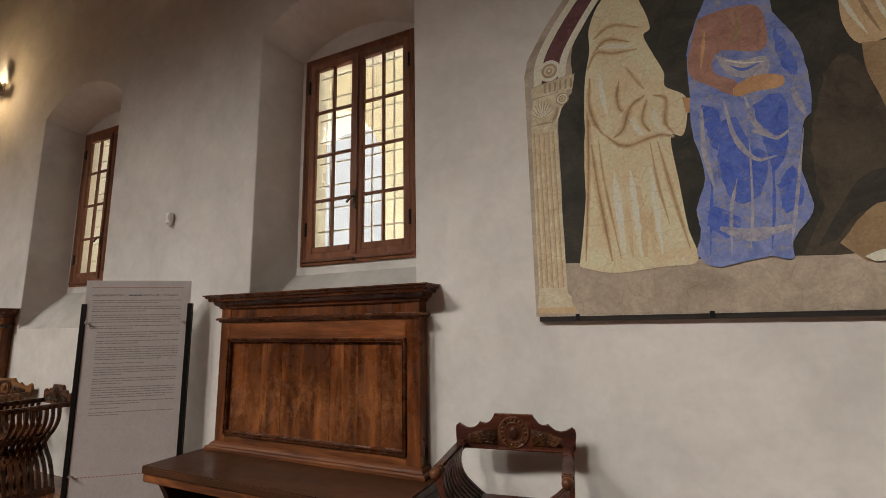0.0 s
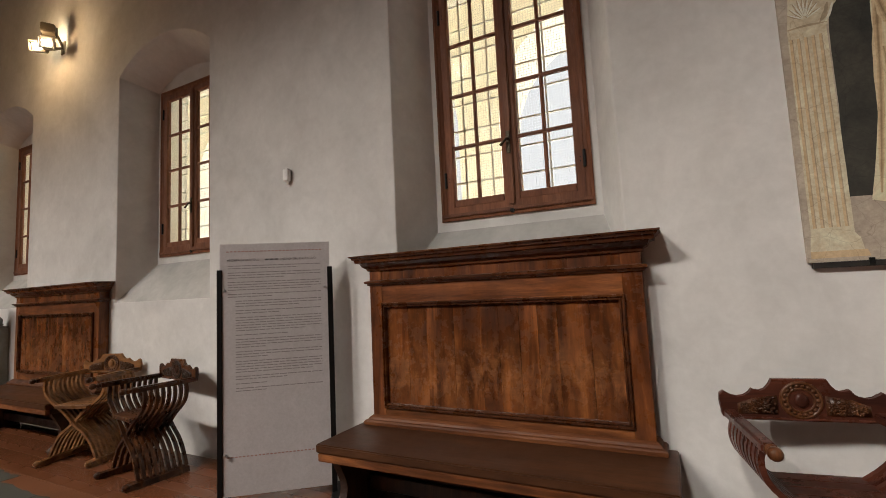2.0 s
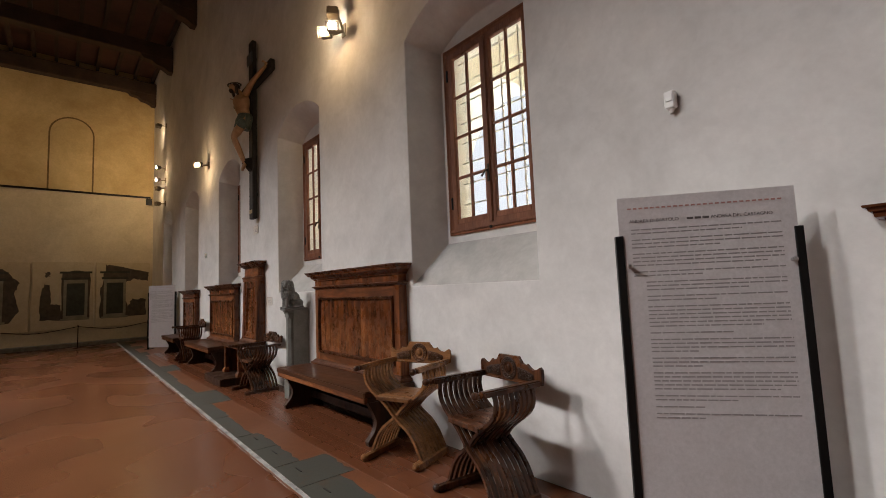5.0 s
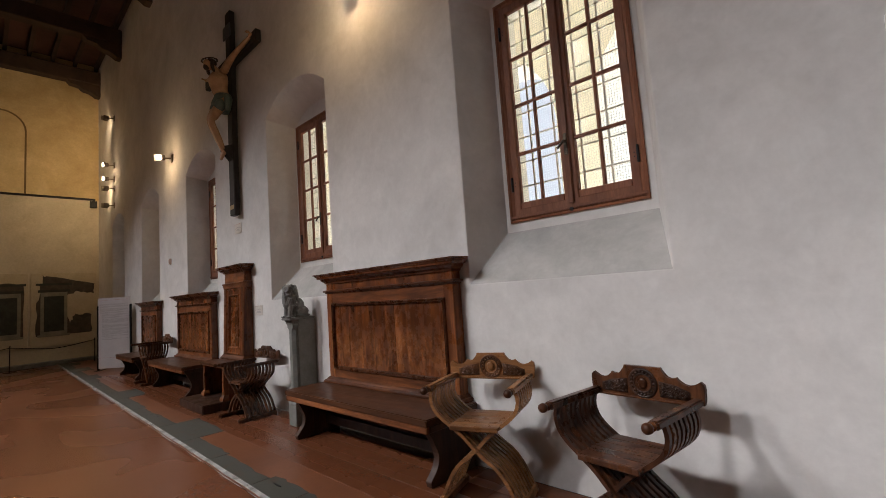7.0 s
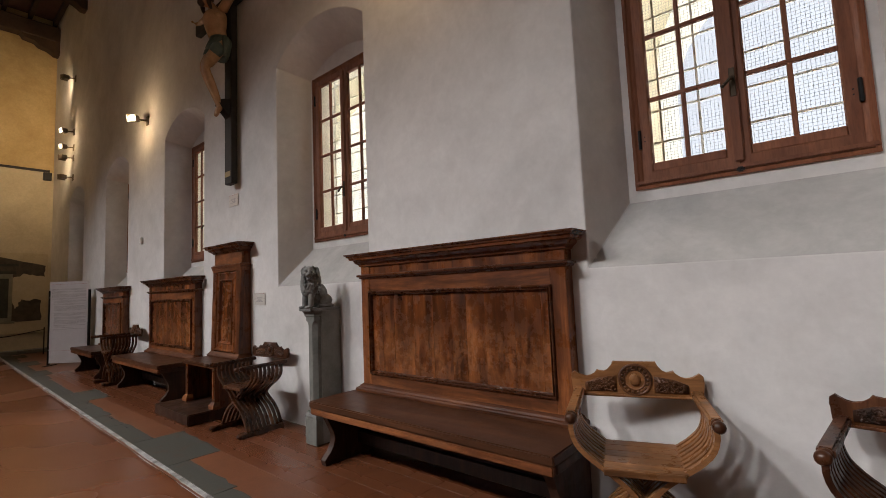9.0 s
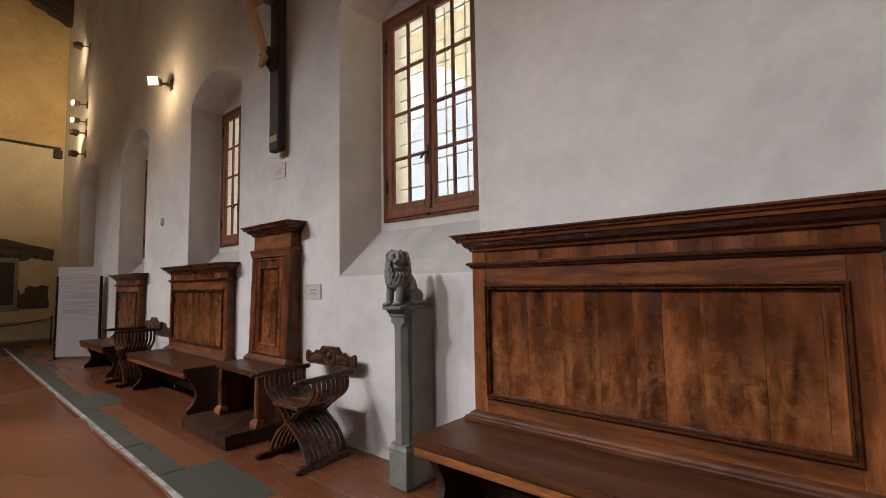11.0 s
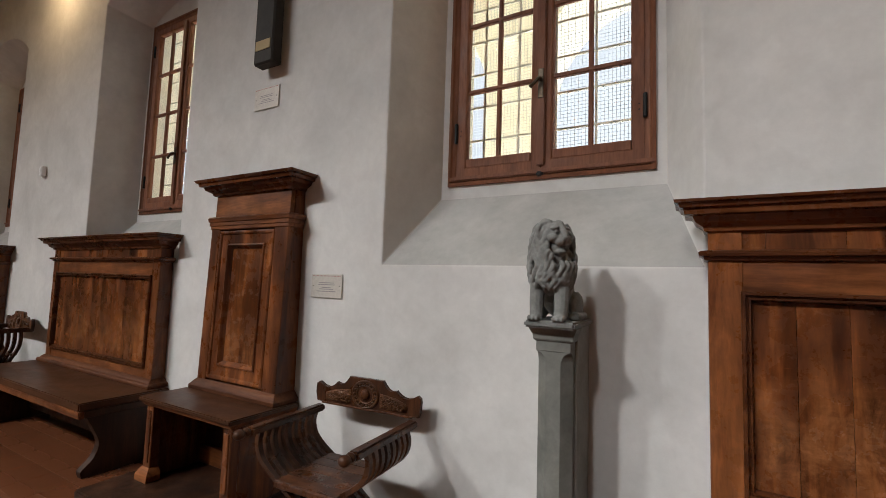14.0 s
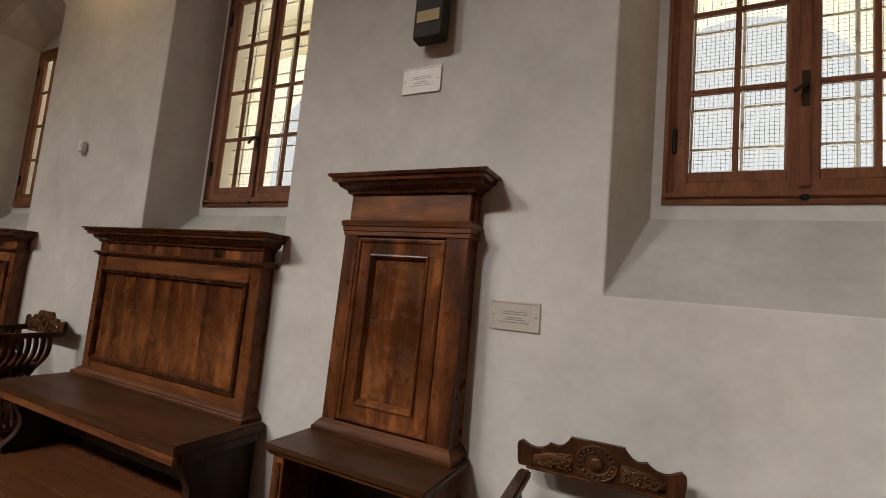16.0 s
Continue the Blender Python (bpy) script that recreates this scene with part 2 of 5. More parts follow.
def twin(ob, x=0, y=0, z=0, name=None):
    """Another part on the same mesh, shifted."""
    o = ob.copy()
    if name:
        o.name = name
    scene.collection.objects.link(o)
    o.parent = ob.parent
    o.location = ob.location + Vector((x, y, z))
    return o


def thing(name, m, label, category, group="", kind=""):
    ob = new(name)
    ob.matrix_world = m
    return tagged(ob, label, category, group, kind)


def box(x0, x1, y0, y1, z0, z1, bev=0.0, seg=1, bm=None):
    own = bmesh.new()
    bmesh.ops.create_cube(own, size=1)
    for v in own.verts:
        v.co = Vector((x0 if v.co.x < 0 else x1, y0 if v.co.y < 0 else y1, z0 if v.co.z < 0 else z1))
    if bev:
        bmesh.ops.bevel(own, geom=own.edges[:], offset=bev, segments=seg, affect="EDGES", clamp_overlap=True)
    return merged(bm, own)


def merged(bm, own):
    if bm is None:
        return own
    data = bpy.data.meshes.new("tmp")
    own.to_mesh(data)
    own.free()
    bm.from_mesh(data)
    bpy.data.meshes.remove(data)
    return bm


def face(bm, pts, mi=0):
    f = bm.faces.new([bm.verts.new(p) for p in pts])
    f.material_index = mi
    return f


def slab(outline, axis, a, b, bev=0.0, seg=1, bm=None):
    """A flat outline with thickness. axis: the one along which it is thick, from a to b."""
    def at(u, v, w):
        return {"x": (w, u, v), "y": (u, w, v), "z": (u, v, w)}[axis]
    own = bmesh.new()
    lo = [own.verts.new(at(u, v, a)) for u, v in outline]
    hi = [own.verts.new(at(u, v, b)) for u, v in outline]
    n = len(outline)
    own.faces.new(lo)
    own.faces.new(hi[::-1])
    for i in range(n):
        own.faces.new((lo[i], lo[(i + 1) % n], hi[(i + 1) % n], hi[i]))
    if bev:
        rim = [e for e in own.edges if all(len(f.verts) > 4 for f in e.link_faces[:1]) or any(len(f.verts) == n for f in e.link_faces)]
        bmesh.ops.bevel(own, geom=rim, offset=bev, segments=seg, affect="EDGES", clamp_overlap=True)
    return merged(bm, own)


def cornice(x0, x1, yf, yb, prof, bm=None):
    """A moulding round the front and both ends. prof: (out, z) from below to above."""
    own = bmesh.new()
    rows = []
    for o, z in prof:
        rows.append([own.verts.new(p) for p in ((x0 - o, yb, z), (x0 - o, yf - o, z), (x1 + o, yf - o, z), (x1 + o, yb, z))])
    for a, b in zip(rows, rows[1:]):
        for i in range(4):
            own.faces.new((a[i], a[(i + 1) % 4], b[(i + 1) % 4], b[i]))
    own.faces.new(rows[0])
    own.faces.new(rows[-1][::-1])
    return merged(bm, own)


def surround(x0, x1, z0, z1, prof, bm=None):
    """A moulded rectangle in the xz plane. prof: (inset, y)."""
    own = bmesh.new()
    rows = []
    for i, y in prof:
        rows.append([own.verts.new(p) for p in ((x0 + i, y, z0 + i), (x1 - i, y, z0 + i), (x1 - i, y, z1 - i), (x0 + i, y, z1 - i))])
    for a, b in zip(rows, rows[1:]):
        for i in range(4):
            own.faces.new((a[i], a[(i + 1) % 4], b[(i + 1) % 4], b[i]))
    return merged(bm, own)


def smooth_line(pts, n):
    """A Catmull-Rom line of n steps through points of any size."""
    pts = [Vector(p) for p in pts]
    ext = [2 * pts[0] - pts[1]] + pts + [2 * pts[-1] - pts[-2]]
    out = []
    for k in range(n + 1):
        s = k / n * (len(pts) - 1)
        i = min(int(s), len(pts) - 2)
        u = s - i
        a, b, c, d = ext[i:i + 4]
        out.append(0.5 * ((2 * b) + (c - a) * u + (2 * a - 5 * b + 4 * c - d) * u * u + (3 * b - a - 3 * c + d) * u ** 3))
    return out


def ribbon(line, y0, y1, thick, bm=None):
    """A bent lath: a line in the xz plane with thickness, from y0 to y1."""
    own = bmesh.new()
    rings = []
    for i, p in enumerate(line):
        t = (line[min(i + 1, len(line) - 1)] - line[max(i - 1, 0)]).normalized()
        n = Vector((-t[1], t[0])) * thick / 2
        rings.append([own.verts.new((q[0], y, q[1])) for q, y in ((p + n, y0), (p - n, y0), (p - n, y1), (p + n, y1))])
    for a, b in zip(rings, rings[1:]):
        for i in range(4):
            own.faces.new((a[i], a[(i + 1) % 4], b[(i + 1) % 4], b[i]))
    own.faces.new(rings[0])
    own.faces.new(rings[-1][::-1])
    return merged(bm, own)


def blob(c, r, rot=(0, 0, 0), bm=None, sub=2, mi=0):
    own = bmesh.new()
    bmesh.ops.create_icosphere(own, subdivisions=sub, radius=1)
    m = Matrix.LocRotScale(c, Euler([radians(a) for a in rot]), r if isinstance(r, (tuple, list)) else (r, r, r))
    bmesh.ops.transform(own, matrix=m, verts=own.verts)
    for f in own.faces:
        f.material_index = mi
    return merged(bm, own)


def limb(pts, radii, bm=None, sides=12, mi=0):
    """A round tapered tube through 3D points."""
    own = bmesh.new()
    k = (len(pts) - 1) * 5
    line = smooth_line(pts, k)
    rad = smooth_line([(r, 0) for r in radii], k)
    rings = []
    for i, p in enumerate(line):
        t = (line[min(i + 1, k)] - line[max(i - 1, 0)]).normalized()
        u = t.cross(Vector((0.31, 0.9, 0.23))).normalized()
        w = t.cross(u)
        rings.append([own.verts.new(p + max(rad[i][0], 0.002) * (math.cos(a) * u + math.sin(a) * w)) for a in (2 * math.pi * j / sides for j in range(sides))])
    for a, b in zip(rings, rings[1:]):
        for i in range(sides):
            own.faces.new((a[i], a[(i + 1) % sides], b[(i + 1) % sides], b[i]))
    own.faces.new(rings[0])
    own.faces.new(rings[-1][::-1])
    for f in own.faces:
        f.material_index = mi
    return merged(bm, own)


def turned(prof, m=None, sides=16, bm=None):
    """A lathe-turned shape. prof: (radius, height) along local z."""
    own = bmesh.new()
    rings = [[own.verts.new((max(r, 0.0005) * math.cos(2 * math.pi * j / sides), max(r, 0.0005) * math.sin(2 * math.pi * j / sides), h)) for j in range(sides)] for r, h in prof]
    for a, b in zip(rings, rings[1:]):
        for i in range(sides):
            own.faces.new((a[i], a[(i + 1) % sides], b[(i + 1) % sides], b[i]))
    own.faces.new(rings[0])
    own.faces.new(rings[-1][::-1])
    if m is not None:
        bmesh.ops.transform(own, matrix=m, verts=own.verts)
    return merged(bm, own)


def ring(c, R, r, bm=None, n=32, k=8, squash=1.0):
    """A torus in the xz plane."""
    own = bmesh.new()
    rows = []
    for i in range(n):
        a = 2 * math.pi * i / n
        rows.append([own.verts.new((c[0] + (R + r * math.cos(b)) * math.cos(a), c[1] + r * squash * math.sin(b), c[2] + (R + r * math.cos(b)) * math.sin(a))) for b in (2 * math.pi * j / k for j in range(k))])
    for i in range(n):
        for j in range(k):
            own.faces.new((rows[i][j], rows[(i + 1) % n][j], rows[(i + 1) % n][(j + 1) % k], rows[i][(j + 1) % k]))
    return merged(bm, own)


# ---- the room ----
WALL, BACK, EAST, WEST, TOP = 2.84, -6.6, 6.5, -24.3, 10.56
SASH = 3.25
# the left edge of each window's frame
BAYS = [0.9, -2.965, -6.835, -10.65, -14.405, -18.075, -21.725]
FW, FB, FT = 1.225, 2.057, 4.13
N = 14


def outline(x0, x1, z0, spring, rise):
    """Sill corner, up the left, over the arch and down the right."""
    half, mid = (x1 - x0) / 2, (x0 + x1) / 2
    rad = (half * half + rise * rise) / (2 * rise)
    pts = [(x0, z0)]
    for i in range(N + 1):
        x = x0 + (x1 - x0) * i / N
        pts.append((x, spring + math.sqrt(max(rad * rad - (x - mid) ** 2, 0)) - (rad - rise)))
    return pts + [(x1, z0)]


def window_wall():
    bm = bmesh.new()
    edge = EAST
    for fx in BAYS:
        o = outline(fx - 0.225, fx + FW + 0.205, 1.535, 4.25, 0.3)
        i = outline(fx - 0.05, fx + FW + 0.05, 1.975, 4.14, 0.2)
        x0, x1 = o[0][0], o[-1][0]
        if fx == BAYS[0]:
            # a blank bay behind the painted panel
            continue
        face(bm, [(x1, WALL, 0), (edge, WALL, 0), (edge, WALL, 1.535), (x1, WALL, 1.535)])
        face(bm, [(x1, WALL, 1.535), (edge, WALL, 1.535), (edge, WALL, 4.25), (x1, WALL, 4.25)])
        face(bm, [(x1, WALL, 4.25), (edge, WALL, 4.25), (edge, WALL, TOP), (x1, WALL, TOP)])
        face(bm, [(x0, WALL, 0), (x1, WALL, 0), (x1, WALL, 1.535), (x0, WALL, 1.535)])
        for a, b in zip(o[1:-1], o[2:-1]):
            face(bm, [(a[0], WALL, a[1]), (b[0], WALL, b[1]), (b[0], WALL, TOP), (a[0], WALL, TOP)])
        for k in range(len(o)):
            a, b, c, d = o[k], o[(k + 1) % len(o)], i[(k + 1) % len(i)], i[k]
            # only the sloping sill takes the plaster darkened for shade
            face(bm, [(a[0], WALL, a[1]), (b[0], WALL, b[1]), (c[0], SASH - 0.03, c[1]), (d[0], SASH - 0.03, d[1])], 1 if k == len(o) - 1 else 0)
        # the flat plaster round the frame, and the reveal behind it
        yi = SASH - 0.03
        for a, b in zip(i[1:-1], i[2:-1]):
            face(bm, [(a[0], yi, FT), (b[0], yi, FT), (b[0], yi, b[1]), (a[0], yi, a[1])])
        face(bm, [(i[0][0], yi, 1.975), (i[-1][0], yi, 1.975), (i[-1][0], yi, FB), (i[0][0], yi, FB)])
        face(bm, [(i[0][0], yi, FB), (fx, yi, FB), (fx, yi, FT), (i[0][0], yi, FT)])
        face(bm, [(fx + FW, yi, FB), (i[-1][0], yi, FB), (i[-1][0], yi, FT), (fx + FW, yi, FT)])
        q = [(fx, FB), (fx + FW, FB), (fx + FW, FT), (fx, FT)]
        for k in range(4):
            a, b = q[k], q[(k + 1) % 4]
            face(bm, [(a[0], yi, a[1]), (b[0], yi, b[1]), (b[0], 3.55, b[1]), (a[0], 3.55, a[1])], 2)
        edge = x0
    face(bm, [(WEST, WALL, 0), (edge, WALL, 0), (edge, WALL, 1.535), (WEST, WALL, 1.535)])
    face(bm, [(WEST, WALL, 1.535), (edge, WALL, 1.535), (edge, WALL, 4.25), (WEST, WALL, 4.25)])
    face(bm, [(WEST, WALL, 4.25), (edge, WALL, 4.25), (edge, WALL, TOP), (WEST, WALL, TOP)])
    # outer face, pierced
    edge = EAST
    for fx in BAYS[1:]:
        face(bm, [(fx + FW, 3.55, -0.05), (edge, 3.55, -0.05), (edge, 3.55, TOP), (fx + FW, 3.55, TOP)], 2)
        face(bm, [(fx, 3.55, -0.05), (fx + FW, 3.55, -0.05), (fx + FW, 3.55, FB), (fx, 3.55, FB)], 2)
        face(bm, [(fx, 3.55, FT), (fx + FW, 3.55, FT), (fx + FW, 3.55, TOP), (fx, 3.55, TOP)], 2)
        edge = fx
    face(bm, [(WEST, 3.55, -0.05), (edge, 3.55, -0.05), (edge, 3.55, TOP), (WEST, 3.55, TOP)], 2)
    bmesh.ops.remove_doubles(bm, verts=bm.verts, dist=0.0005)
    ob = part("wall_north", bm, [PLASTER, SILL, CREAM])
    bev = ob.modifiers.new("soft arris", "BEVEL")
    bev.width, bev.segments, bev.limit_method, bev.angle_limit = 0.014, 2, "ANGLE", radians(12)
    return tagged(ob, "off-white lime plaster wall with deep arched window recesses", "wall", kind="structure")


window_wall()


def plain(name, b, mat, label, category):
    return tagged(part(name, b, mat), label, category, kind="structure")


plain("wall_west", box(WEST - 0.4, WEST, BACK, WALL, -0.1, TOP), OCHRE, "high ochre plaster end wall", "wall")
plain("wall_east", box(EAST, EAST + 0.3, BACK, WALL, -0.1, TOP), PLASTER, "plain plaster end wall", "wall")
plain("wall_south", box(WEST, EAST, BACK - 0.3, BACK, -0.1, TOP), PLASTER, "plain plaster long wall", "wall")
plain("ceiling", box(WEST - 0.4, EAST + 0.3, BACK - 0.3, 3.7, TOP, TOP + 0.15), SOFFIT, "dark painted timber ceiling boards", "ceiling")


def beam(x, w):
    """A roof beam with stepped brackets."""
    t = thing("ceiling_beam", pose(x, 0, 0), "dark smoked timber roof beam on a carved bracket", "beam", "roof beams", "structure")
    part("beam", box(-w, w, BACK, WALL, 9.72, 10.2, 0.02), TIMBER, t)
    out = [(WALL, 9.72), (WALL, 9.3), (WALL - 0.12, 9.3), (WALL - 0.2, 9.36), (WALL - 0.3, 9.42), (WALL - 0.5, 9.46), (WALL - 0.6, 9.56), (WALL - 0.85, 9.6), (WALL - 0.95, 9.72)]
    part("bracket", slab(out, "x", -w * 0.8, w * 0.8), TIMBER, t)
    return t


first_beam = beam(-24.05, 0.18)
for bx in (-20.6, -17.1, -13.6, -10.1, -6.6, -3.1, 0.4, 3.9):
    copy_thing(first_beam, pose(bx, 0, 0))
for jy in range(16):
    jb = box(WEST, EAST, BACK + 0.3 + jy * 0.6, BACK + 0.4 + jy * 0.6, 10.38, 10.56)
    plain("ceiling_joist", jb, TIMBER, "thin dark ceiling joist under the roof boards", "joist")

# floor: the walked terracotta, a line of grey stone, tiles along the wall


def edge_y(x):
    return 1.40 + 0.0165 * (-7 - x)


bm = bmesh.new()
face(bm, [(WEST, BACK, -0.03), (EAST, BACK, -0.03), (EAST, edge_y(EAST), -0.03), (WEST, edge_y(WEST), -0.03)])
plain("floor", bm, TERRACOTTA, "waxed brownish-red terracotta floor with a dull shine", "floor")
bm = bmesh.new()
face(bm, [(WEST, edge_y(WEST) - 0.02, -0.004), (EAST, edge_y(EAST) - 0.02, -0.004), (EAST, WALL, -0.004), (WEST, WALL, -0.004)])
tiles_floor = plain("floor_wall_side", bm, mottled("tile joint", (0.14, 0.05, 0.021), (0.2, 0.074, 0.03), 2, 0.4), "terracotta tile strip along the window wall", "floor")


# ---- outside: the cloister walk ----
def cloister():
    bm = bmesh.new()
    y0, y1, pitch, half = 6.8, 8.0, 3.84, 1.55
    x = -9.75 - 7 * 3.84
    while x < 14:
        a, b = x - half, x + half
        pts = [(x + half * math.cos(math.pi * i / 12), 4.35 + half * math.sin(math.pi * i / 12)) for i in range(13)]
        for y in (y0, y1):
            for p, q in zip(pts, pts[1:]):
                face(bm, [(p[0], y, p[1]), (q[0], y, q[1]), (q[0], y, 6.7), (p[0], y, 6.7)])
            face(bm, [(b, y, -0.05), (b + pitch - 2 * half, y, -0.05), (b + pitch - 2 * half, y, 6.7), (b, y, 6.7)])
        for p, q in zip(pts, pts[1:]):
            face(bm, [(p[0], y0, p[1]), (q[0], y0, q[1]), (q[0], y1, q[1]), (p[0], y1, p[1])])
        for e in (a, b):
            face(bm, [(e, y0, -0.05), (e, y1, -0.05), (e, y1, 4.35), (e, y0, 4.35)])
        x += pitch
    bmesh.ops.remove_doubles(bm, verts=bm.verts, dist=0.0005)
    tagged(part("cloister_arcade", bm, CREAM), "cream stucco cloister arcade with round arches outside", "arcade", kind="structure")
    plain("cloister_ceiling", box(-40, 16, 3.55, 8.2, 6.7, 6.9), CREAM, "cream cloister walk ceiling outside the windows", "ceiling")
    plain("ground", box(-420, 420, 3.55, 150, -0.3, -0.05), GROUND, "pale gravel courtyard outside", "ground")
    # added glowing sheet: whitens the view through the arches and lights the arcade
    plain("backdrop", box(-420, 420, 140, 140.4, -0.05, 90), glow("outdoor backdrop glow", (1.0, 0.91, 0.82), 0.2, (0.1, 0.1, 0.1)), "added glowing backdrop sheet for the bright outdoors", "backdrop")


cloister()


# ---- windows ----
def casement(t, x0, x1, hinge_left):
    """One leaf with its glazing bars and eight panes."""
    z0, z1, y0, y1 = 0.056, FT - FB - 0.056, -0.035, 0.01
    leaf = part("casement", surround(x0, x1, z0, z1, [(0, y1), (0, y0), (0.055, y0), (0.062, y0 + 0.004), (0.068, y0 + 0.02), (0.068, y1), (0, y1)]), CASE, t)
    rail = part("bottom_rail", box(x0 + 0.066, x1 - 0.066, y0 + 0.001, y1 - 0.002, z0 + 0.06, z0 + 0.115, 0.004), CASE, leaf)
    a, b, c, d = x0 + 0.066, x1 - 0.066, z0 + 0.113, z1 - 0.066
    m = (a + b) / 2
    part("glazing_bar", box(m - 0.013, m + 0.013, -0.022, 0.008, c, d, 0.004), CASE, leaf)
    step = (d - c) / 4
    for k in range(1, 4):
        part("glazing_bar", box(a, b, -0.0235, 0.0065, c + k * step - 0.013, c + k * step + 0.013, 0.004), CASE, leaf)
    for k in range(4):
        for u, v in ((a, m), (m, b)):
            p = part("pane", box(u, v, -0.004, -0.001, c + k * step, c + (k + 1) * step), GLASS, leaf)
            p.visible_shadow = False
    hx = x0 - 0.004 if hinge_left else x1 + 0.004
    for hz in (0.28, z1 - 0.3):
        part("hinge", turned([(0.009, 0), (0.011, 0.005), (0.011, 0.125), (0.009, 0.13)], pose(hx, y0 - 0.008, hz), 10), IRON, leaf)
        for k in (0.05, 0.08):
            part("screw", blob((hx + (0.03 if hinge_left else -0.03), y0, hz + k), (0.005, 0.002, 0.005), sub=1), IRON, leaf)
    return leaf


def window(fx, n):
    t = thing("window_" + str(n), pose(fx, SASH, FB), "brown timber casement window with small panes behind a grille", "window", "windows of the long wall", "structure")
    H = FT - FB
    part("window_frame", surround(0, FW, 0, H, [(0, 0.03), (0, -0.045), (0.02, -0.05), (0.03, -0.04), (0.045, -0.036), (0.058, -0.03), (0.058, 0.03)]), CASE, t)
    mid = FW / 2
    casement(t, 0.056, mid - 0.0005, True)
    casement(t, mid + 0.0005, FW - 0.056, False)
    part("meeting_bead", box(mid - 0.026, mid + 0.026, -0.052, -0.034, 0.08, H - 0.08, 0.006, 2), CASE, t)
    plate = part("handle_plate", box(mid - 0.016, mid + 0.016, -0.058, -0.051, 0.48, 0.66, 0.003), BRONZE, t)
    hb = limb([(mid, -0.058, 0.59), (mid, -0.085, 0.59), (mid - 0.025, -0.092, 0.565), (mid - 0.055, -0.092, 0.54)], [0.012, 0.011, 0.01, 0.012], sides=8)
    part("handle", hb, BRONZE, plate, smooth=True)
    part("bolt", box(mid - 0.02, mid + 0.02, -0.062, -0.045, 0.012, 0.05, 0.008, 2), IRON, t)
    part("weather_bar", box(0.004, FW - 0.004, -0.058, -0.044, 0.03, 0.058, 0.006, 2), CASE, t)
    # grille of flat bars and wire netting outside
    g = thing("window_grille", pose(fx, SASH + 0.2, FB), "cream painted iron grille with fine wire netting", "grille", "window grilles", "structure")
    for k in range(5):
        gx = 0.14 + k * (FW - 0.24) / 4
        part("bar", box(gx - 0.007, gx + 0.007, -0.007, 0.007, 0, H), GRILLE, g)
    for k in range(9):
        gz = 0.13 + k * (H - 0.2) / 8
        part("bar", box(0, FW, -0.011, 0.003, gz - 0.006, gz + 0.006), GRILLE, g)
    nb = bmesh.new()
    q, w = 0.0225, 0.0011
    for k in range(int(FW / q)):
        face(nb, [(k * q - w, 0.03, 0), (k * q + w, 0.03, 0), (k * q + w, 0.03, H), (k * q - w, 0.03, H)])
    for k in range(int(H / q)):
        face(nb, [(0, 0.032, k * q - w), (FW, 0.032, k * q - w), (FW, 0.032, k * q + w), (0, 0.032, k * q + w)])
    tagged(part("wire_netting", nb, MESHWIRE, g), kind="stuff")


for n, fx in enumerate(BAYS[1:]):
    window(fx, n + 1)


# ---- benches ----
def scroll_leg(depth, h):
    """The side of a bench: a shaped board, seen from the end."""
    front = smooth_line([(-depth + 0.05, h), (-depth + 0.06, h * 0.86), (-depth + 0.11, h * 0.66), (-depth + 0.15, h * 0.45), (-depth + 0.125, h * 0.26), (-depth + 0.065, h * 0.13), (-depth + 0.05, 0.04), (-depth + 0.06, 0.0)], 24)
    return [(p[0], p[1]) for p in front] + [(-0.02, 0.0), (-0.02, h)]


